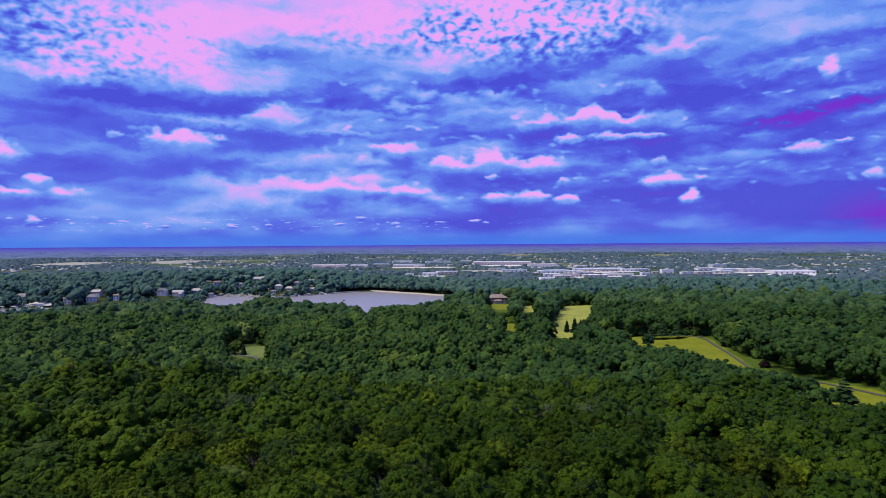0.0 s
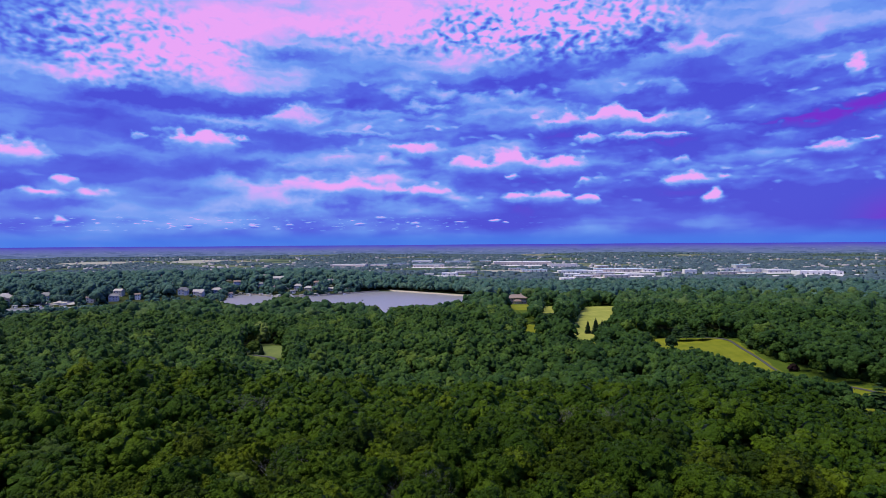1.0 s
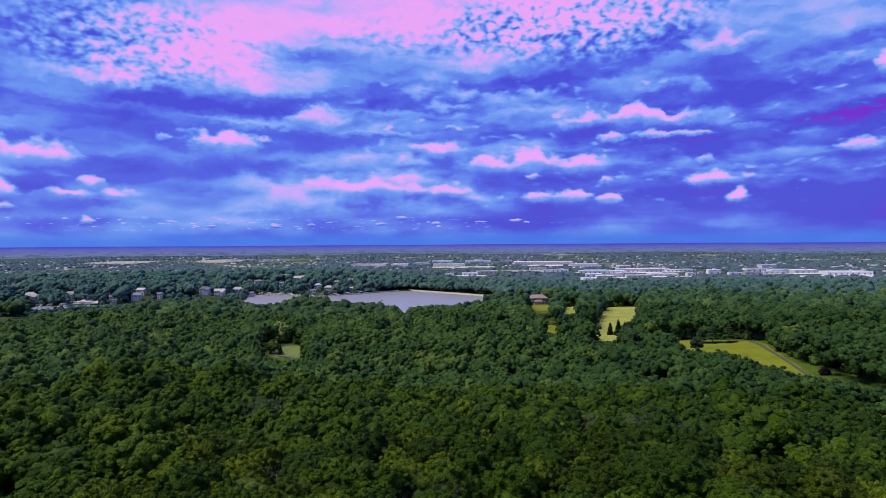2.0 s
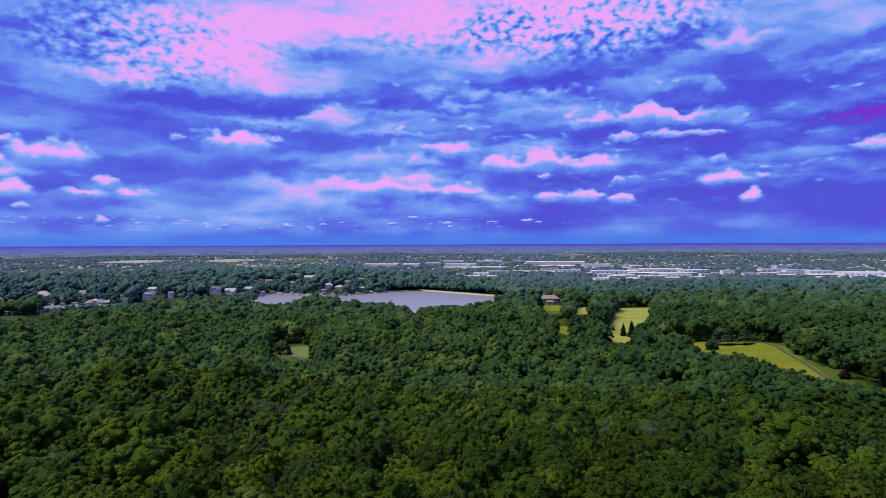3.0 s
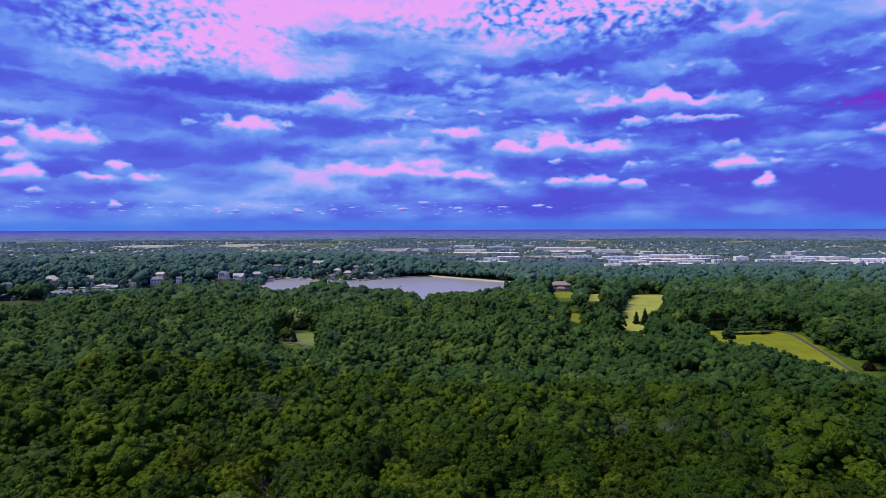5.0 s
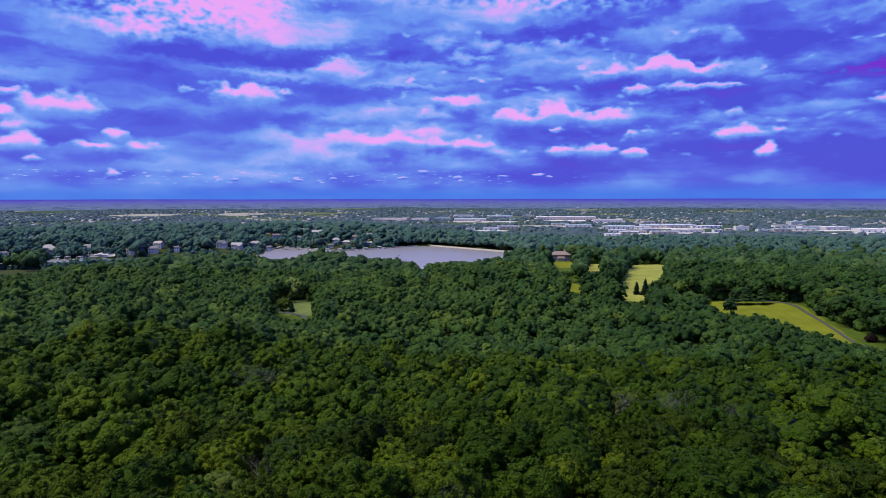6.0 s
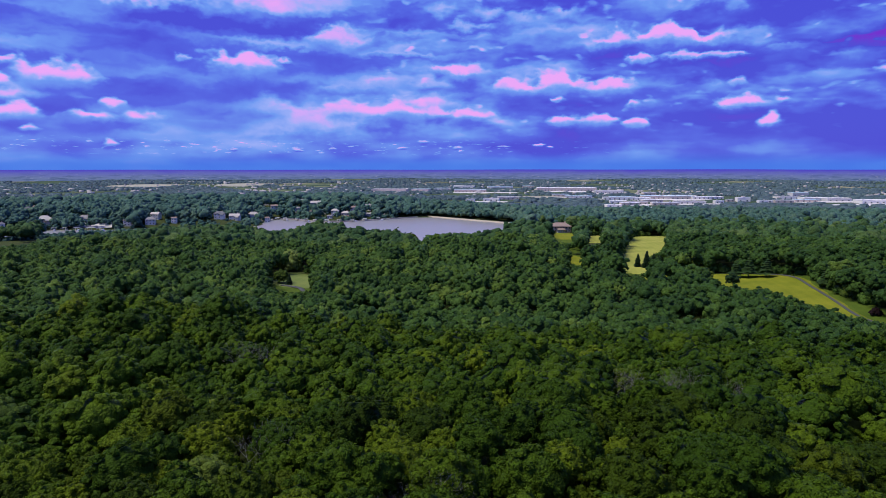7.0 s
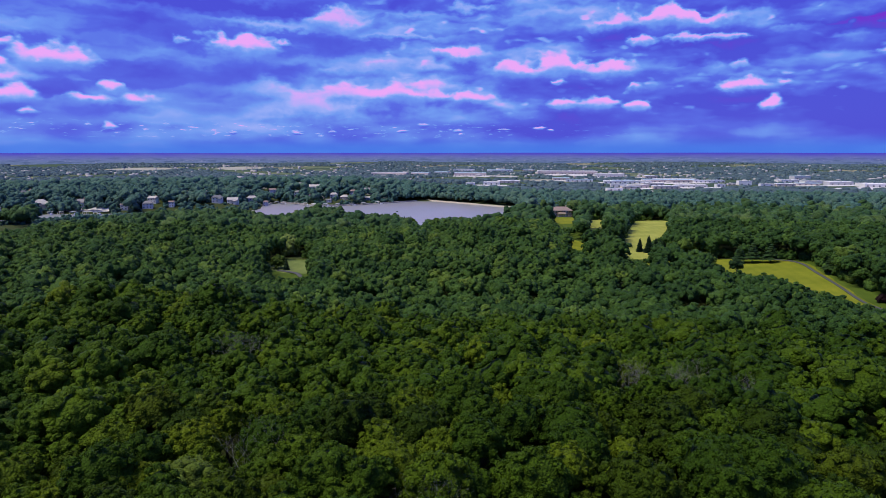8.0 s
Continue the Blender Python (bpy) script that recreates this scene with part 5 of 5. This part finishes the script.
# ---------------------------------------------------------------- houses
ROOFS = [plain("grey_shingle", (0.20, 0.19, 0.20), 0.9, 1.5, 0.3), plain("brown_shingle", (0.22, 0.16, 0.14), 0.9, 1.5, 0.3), plain("dark_shingle", (0.12, 0.12, 0.14), 0.9, 1.5, 0.3), plain("pale_shingle", (0.36, 0.33, 0.32), 0.9, 1.5, 0.3)]
WALLS = [plain("white_siding", (0.62, 0.59, 0.58), 0.7, 0.6, 0.15), plain("grey_siding", (0.42, 0.42, 0.45), 0.75, 0.6, 0.2), plain("tan_siding", (0.50, 0.40, 0.33), 0.75, 0.6, 0.2), plain("blue_siding", (0.28, 0.33, 0.42), 0.75, 0.6, 0.2), plain("cream_siding", (0.62, 0.56, 0.50), 0.75, 0.6, 0.2)]
BRICK_TAN = plain("tan_brick", (0.40, 0.30, 0.26), 0.85, 1.0, 0.3)
ROOF_WORDS, WALL_WORDS = ("grey shingle", "brown shingle", "dark shingle", "pale shingle"), ("white", "grey", "tan", "blue-grey", "cream")


def roof_mesh(w, d, low, high, hip, over=0.5):
    """A gable or hip roof with eaves of its own thickness."""
    bm = bmesh.new()
    a, b = w / 2 + over, d / 2 + over
    r = a - (d / 2 if hip else 0) if a > d / 2 else a * 0.3
    ring = [bm.verts.new(p) for p in ((-a, -b, low), (a, -b, low), (a, b, low), (-a, b, low))]
    foot = [bm.verts.new((p.co.x, p.co.y, low - 0.25)) for p in ring]
    ridge = [bm.verts.new((-r, 0, high)), bm.verts.new((r, 0, high))]
    for f in ((ring[0], ring[1], ridge[1], ridge[0]), (ring[2], ring[3], ridge[0], ridge[1]), (ring[1], ring[2], ridge[1]), (ring[3], ring[0], ridge[0])):
        bm.faces.new(f)
    for k in range(4):
        bm.faces.new((foot[k], foot[(k + 1) % 4], ring[(k + 1) % 4], ring[k]))
    bm.faces.new(foot[::-1])
    return bm


def window(parent, x, y, z, w, h, side):
    """A framed pane on a front (side -1) or back wall."""
    frame_part = part("window", boxed(x - w / 2, min(y, y + 0.12 * side), z, x + w / 2, max(y, y + 0.12 * side), z + h), TRIM, parent)
    part("pane", boxed(x - w / 2 + 0.1, min(y + 0.1 * side, y + 0.15 * side), z + 0.1, x + w / 2 - 0.1, max(y + 0.1 * side, y + 0.15 * side), z + h - 0.1), GLASS, frame_part)


def house(x, y, w, turn, storeys, seed, group):
    rng = random.Random(seed)
    w = w * 0.84
    d, high = w * rng.uniform(0.55, 0.75), 2.9 * storeys
    roof, wall = rng.randrange(4), rng.choice((0, 0, 1, 2, 3, 4, 4))
    root = new("house")
    z = min(float(land(x + a, y + b)) for a in (-w / 2, w / 2) for b in (-d / 2, d / 2))
    root.matrix_world = pose(x, y, z, 0, 0, turn)
    part("wall", boxed(-w / 2, -d / 2, -1.5, w / 2, d / 2, high + 1.0), WALLS[wall], root)
    top = part("roof", roof_mesh(w, d, high + 1.0, high + 1.0 + d * rng.uniform(0.28, 0.4), rng.random() < 0.5), ROOFS[roof], root)
    part("chimney", boxed(w * 0.2, d * 0.1, high, w * 0.2 + 0.9, d * 0.1 + 0.9, high + d * 0.4 + 1.4), BRICK_TAN, top)
    for s in range(storeys):
        for k in range(max(2, int(w / 3.5))):
            px = -w / 2 + (k + 0.5) * w / max(2, int(w / 3.5))
            window(root, px, -d / 2, 1.2 + 2.9 * s + 0.4, 1.5, 1.4, -1)
    part("door", boxed(-0.6, -d / 2 - 0.1, 0.3, 0.6, -d / 2 + 0.02, 2.5), TRIM, root)
    if w > 11:
        wing = part("wing", boxed(w * 0.12, -d / 2 - 3.2, -1.5, w * 0.42, -d / 2 - 0.02, high * 0.8 + 0.6), WALLS[wall], root)
        bm = roof_mesh(w * 0.3, 3.4, high * 0.8 + 0.6, high * 0.8 + 2.4, False, 0.4)
        bmesh.ops.translate(bm, vec=(w * 0.27, -d / 2 - 1.6, 0), verts=bm.verts)
        part("wing_roof", bm, ROOFS[roof], wing)
    how = {1: "low", 2: "two-storey", 3: "tall"}[storeys]
    return tagged(root, f"{how} {WALL_WORDS[wall]} lakeside house with a {ROOF_WORDS[roof]} roof", "house", group)


for k, row in enumerate(WEST_HOUSES):
    house(*row, 200 + k, "houses on the west shore")
for k, row in enumerate(NORTH_HOUSES):
    house(*row, 300 + k, "houses on the north shore")


for k, row in enumerate(HILL_HOUSES):
    house(*row, 350 + k, "houses on the wooded hill")


def clubhouse():
    x, y = CLUB
    root = new("clubhouse")
    root.matrix_world = pose(x, y, float(land(x, y - 8)), 0, 0, 4)
    part("wall", boxed(-10, -6, -1.5, 10, 6, 6.6), BRICK_TAN, root)
    part("roof", roof_mesh(20, 12, 6.6, 10.2, True, 1.3), ROOFS[1], root, "brown shingled hip roof")
    part("porch", boxed(-4, -8.2, -1.5, 4, -6.02, 3.2), WALLS[2], root)
    bm = roof_mesh(8, 3, 3.2, 5.0, True, 0.6)
    bmesh.ops.translate(bm, vec=(0, -7.4, 0), verts=bm.verts)
    part("porch_roof", bm, ROOFS[1], root)
    part("chimney", boxed(4.5, 1, 6, 5.7, 2.2, 11.4), BRICK_TAN, root)
    for s in range(2):
        for k in range(7):
            if s == 0 and 2 <= k <= 4:
                continue
            window(root, -8.5 + k * 2.83, -6, 1.0 + 3.2 * s, 1.6, 1.7, -1)
    for px in (-3.6, -1.2, 1.2, 3.6):
        part("column", boxed(px - 0.2, -8.6, -1.5, px + 0.2, -8.22, 3.2), TRIM, root)
    tagged(root, "large tan brick clubhouse with a brown hip roof", "clubhouse")


clubhouse()
house(38, 668, 9, 10, 1, 401, "sheds by the clubhouse")
house(142, 868, 18, 0, 1, 402, "houses beyond the fairway")
house(100, 775, 7, 0, 1, 403, "houses beyond the fairway")

# ---------------------------------------------------------------- sheds and yards in the lowland
SHED_WALLS = [plain("white_metal_wall", (0.70, 0.67, 0.68), 0.6, 0.2, 0.15), plain("tan_wall", (0.50, 0.42, 0.40), 0.8, 0.2, 0.2), plain("grey_metal_wall", (0.46, 0.45, 0.48), 0.6, 0.2, 0.15)]
SHED_ROOFS = [plain("white_membrane", (0.68, 0.66, 0.68), 0.6, 0.1, 0.12), plain("teal_metal_roof", (0.42, 0.55, 0.62), 0.5, 0.1, 0.15), plain("pale_grey_roof", (0.5, 0.48, 0.5), 0.7, 0.1, 0.2)]
DARK_OPENING = plain("dock_door_grey", (0.16, 0.16, 0.18), 0.7, 0.5, 0.2)


def shed(x, y, w, d, h, seed):
    """A long flat-roofed warehouse with a parapet, loading doors and roof units."""
    rng = random.Random(seed)
    h = h * 0.88
    root = new("warehouse")
    wall, roof = rng.choice((0, 0, 1, 1, 2)), rng.choice((0, 0, 1, 2))
    root.matrix_world = pose(x, y, float(land(x, y)), 0, 0, rng.uniform(-6, 6))
    part("wall", boxed(-w / 2, -d / 2, -4, w / 2, d / 2, h - 0.4), SHED_WALLS[wall], root)
    bm = boxed(-w / 2 - 0.3, -d / 2 - 0.3, h - 0.4, w / 2 + 0.3, d / 2 + 0.3, h + 0.5)
    face = max(bm.faces, key=lambda q: q.calc_center_median().z)
    bmesh.ops.inset_region(bm, faces=[face], thickness=0.8)
    bmesh.ops.translate(bm, vec=(0, 0, -0.6), verts=list(face.verts))
    top = part("roof", bm, SHED_ROOFS[roof], root)
    for k in range(max(1, int(w / 35))):
        px = -w / 2 + (k + rng.uniform(0.3, 0.7)) * w / max(1, int(w / 35))
        part("roof_unit", boxed(px - 2, -2 + d * 0.1, h - 0.1, px + 2, 2 + d * 0.1, h + 2.2), SHED_WALLS[2], top)
    for k in range(max(2, int(w / 14))):
        px = -w / 2 + (k + 0.5) * w / max(2, int(w / 14))
        part("loading_door", boxed(px - 2.2, -d / 2 - 0.15, 0.6, px + 2.2, -d / 2 + 0.02, 5.0), DARK_OPENING, root)
    words = ("white metal", "tan", "grey metal")[wall], ("white", "teal", "pale grey")[roof]
    return tagged(root, f"long low {words[0]} warehouse with a {words[1]} flat roof", "warehouse", "warehouses in the lowland")


for k, row in enumerate(SHEDS_FAR + SHEDS_NEAR + SHEDS_LOW):
    shed(*row, 500 + k)
for x, y, w, d in YARDS:
    sheet("yard", [(x - w / 2, y - d / 2), (x + w / 2, y - d / 2), (x + w / 2, y + d / 2), (x - w / 2, y + d / 2)], 22.0, 1.2, CONCRETE, "pale paved yard between the warehouses", "yard")
for x, y, w, d in OPEN_FIELDS:
    sheet("far_field", [(x - w / 2, y - d / 2), (x + w / 2, y - d / 2), (x + w / 2, y + d / 2), (x - w / 2, y + d / 2)], 40.0, 1.0, HAZED_FIELD, "far lowland field with haze painted into its pale colour", "field")


def scattered_roofs():
    """The far town: many small pale houses, too far to tell apart."""
    rng = np.random.default_rng(21)
    base, faces = [], []
    cube = np.array([(a, b, c) for c in (0, 1) for b in (-0.5, 0.5) for a in (-0.5, 0.5)] + [(-0.5, 0, 1.5), (0.5, 0, 1.5)], float)
    tri = np.array([(0, 1, 5), (0, 5, 4), (1, 3, 7), (1, 7, 5), (3, 2, 6), (3, 6, 7), (2, 0, 4), (2, 4, 6), (4, 5, 9), (4, 9, 8), (6, 8, 9), (6, 9, 7), (5, 7, 9), (4, 8, 6)])
    n = 620
    az, far = np.radians(rng.uniform(-42, 38, n)), rng.uniform(2300, 4300, n)
    x, y = far * np.sin(az), far * np.cos(az)
    z = land(x, y)
    for k in range(n):
        w = rng.uniform(6, 15) * (1.8 if rng.random() < 0.1 else 1)
        base.append(cube * (w, w * rng.uniform(0.4, 0.8), rng.uniform(3, 6)) + (x[k], y[k], z[k] + 1.0))
        faces.append(tri + 10 * k)
    ob = new("far_town", mesh_from("far_town", np.concatenate(base), np.concatenate(faces), plain("town_walls", (0.34, 0.32, 0.33), 0.8, 0.1, 0.3)))
    tagged(ob, "pale scattered houses of a far town", "town", kind="stuff")


scattered_roofs()


# ---------------------------------------------------------------- the shore: dam, docks, boats
def dam():
    a, b = Vector((-120, 986, 0)), Vector((44, 834, 0))
    way = (b - a).normalized()
    side = Vector((-way.y, way.x, 0))
    bm = bmesh.new()
    rows = []
    for p in (a, b):
        rows.append([bm.verts.new(p + side * s + Vector((0, 0, z))) for s, z in ((-7, WATER - 4), (-1.9, WATER + 1.4), (1.9, WATER + 1.4), (14, WATER - 5))])
    for k in range(3):
        bm.faces.new((rows[0][k], rows[1][k], rows[1][k + 1], rows[0][k + 1]))
    bm.faces.new(rows[0]), bm.faces.new(rows[1][::-1])
    bmesh.ops.recalc_face_normals(bm, faces=bm.faces)
    root = new("dam")
    part("bank", bm, GRAVEL, root)
    bm = bmesh.new()
    made = box(bm, -1.4, -(b - a).length / 2, WATER + 1.4, 1.4, (b - a).length / 2, WATER + 1.55)
    bmesh.ops.rotate(bm, cent=(0, 0, 0), matrix=Matrix.Rotation(math.atan2(-way.x, way.y), 3, "Z"), verts=made)
    bmesh.ops.translate(bm, vec=(a + b) / 2, verts=made)
    part("crest_road", bm, GRAVEL, root)
    tagged(root, "straight stone-faced earth dam along the lake", "dam")


dam()


def sea_wall(points):
    """A low stone wall along the water's edge, with a coping."""
    p = np.array(points, float)
    root = new("sea_wall")
    for a, b in zip(p[:-1], p[1:]):
        long, turn = np.linalg.norm(b - a), math.degrees(math.atan2(b[1] - a[1], b[0] - a[0]))
        for name, sides, mat in (("wall_stretch", (-0.3, -0.5, -1.5, long + 0.3, 0.5, 1.1), GRAVEL), ("coping", (-0.3, -0.65, 1.11, long + 0.3, 0.65, 1.3), CONCRETE)):
            part(name, boxed(*sides), mat, root).matrix_world = pose(a[0], a[1], WATER, 0, 0, turn)
    tagged(root, "low brown stone wall along the lake shore", "wall")


sea_wall([(-308, 862), (-309, 915), (-277, 902), (-243, 874), (-207, 875), (-172, 905), (-146, 937), (-122, 962)])


def dock(x, y, length, turn):
    root = new("dock")
    root.matrix_world = pose(x, y, WATER, 0, 0, turn)
    part("deck", boxed(-1.4, 0, 0.5, 1.4, length, 0.75), DOCK_WOOD, root)
    for py in (0.6, length / 2, length - 0.6):
        for px in (-1.2, 1.2):
            part("post", boxed(px - 0.12, py - 0.12, -2.5, px + 0.12, py + 0.12, 1.3), DOCK_WOOD, root)
    part("canopy", boxed(-2.6, length * 0.15, 3.0, 2.6, length * 0.5, 3.2), SHED_ROOFS[2], root, "pale grey boat-lift canopy")
    for px, py in ((-2.4, 0.17), (2.4, 0.17), (-2.4, 0.48), (2.4, 0.48)):
        part("canopy_post", boxed(px - 0.08, length * py - 0.08, -2.0, px + 0.08, length * py + 0.08, 3.0), TRIM, root)
    return tagged(root, "timber boat dock with a pale canopy over the water", "dock", "docks along the shore")


def boat(x, y, turn):
    root = new("boat")
    root.matrix_world = pose(x, y, WATER + 0.1, 0, 0, turn)
    bm = bmesh.new()
    made = box(bm, -1.2, -3.4, -0.3, 1.2, 3.4, 0.8)
    for v in made:
        if v.co.y > 0:
            v.co.x *= 0.35
        if v.co.z < 0:
            v.co.x *= 0.6
    part("hull", bm, TRIM, root)
    part("cabin", boxed(-0.8, -1.6, 0.82, 0.8, 0.8, 1.7), SHED_ROOFS[0], root)
    return tagged(root, "small white motor boat moored at a dock", "boat", "boats along the shore")


DOCKS = [(-500, 728, 200), (-488, 730, 190), (-474, 732, 185), (-460, 732, 180), (-446, 732, 175), (-530, 680, 215), (-545, 672, 210), (-308, 905, 240), (-292, 898, 190), (-274, 896, 185), (-258, 884, 185), (-243, 872, 180), (-228, 874, 178), (-212, 874, 176), (-196, 886, 170), (-182, 896, 165), (-166, 912, 160)]
for k, (x, y, turn) in enumerate(DOCKS):
    dock(x, y, 11 + k % 3 * 2, turn)
    if k % 2 == 0:
        boat(x + 3.6, y - 6, turn + 4)


sheet("marina_lot", [(-512, 744), (-446, 748), (-444, 766), (-508, 764)], 5.0, 0.3, CONCRETE, "pale paved lot beside the boat docks", "parking lot")
sheet("beach", [(-324, 876), (-312, 876), (-310, 912), (-326, 914)], 4.0, 0.3, SAND, "bare sandy bank between the lake houses", "bank")
sheet("bunker", [(152, 258), (160, 256), (161, 262), (154, 264)], 1.5, 0.6, SAND, "small sand bunker at the fairway end", "bunker")
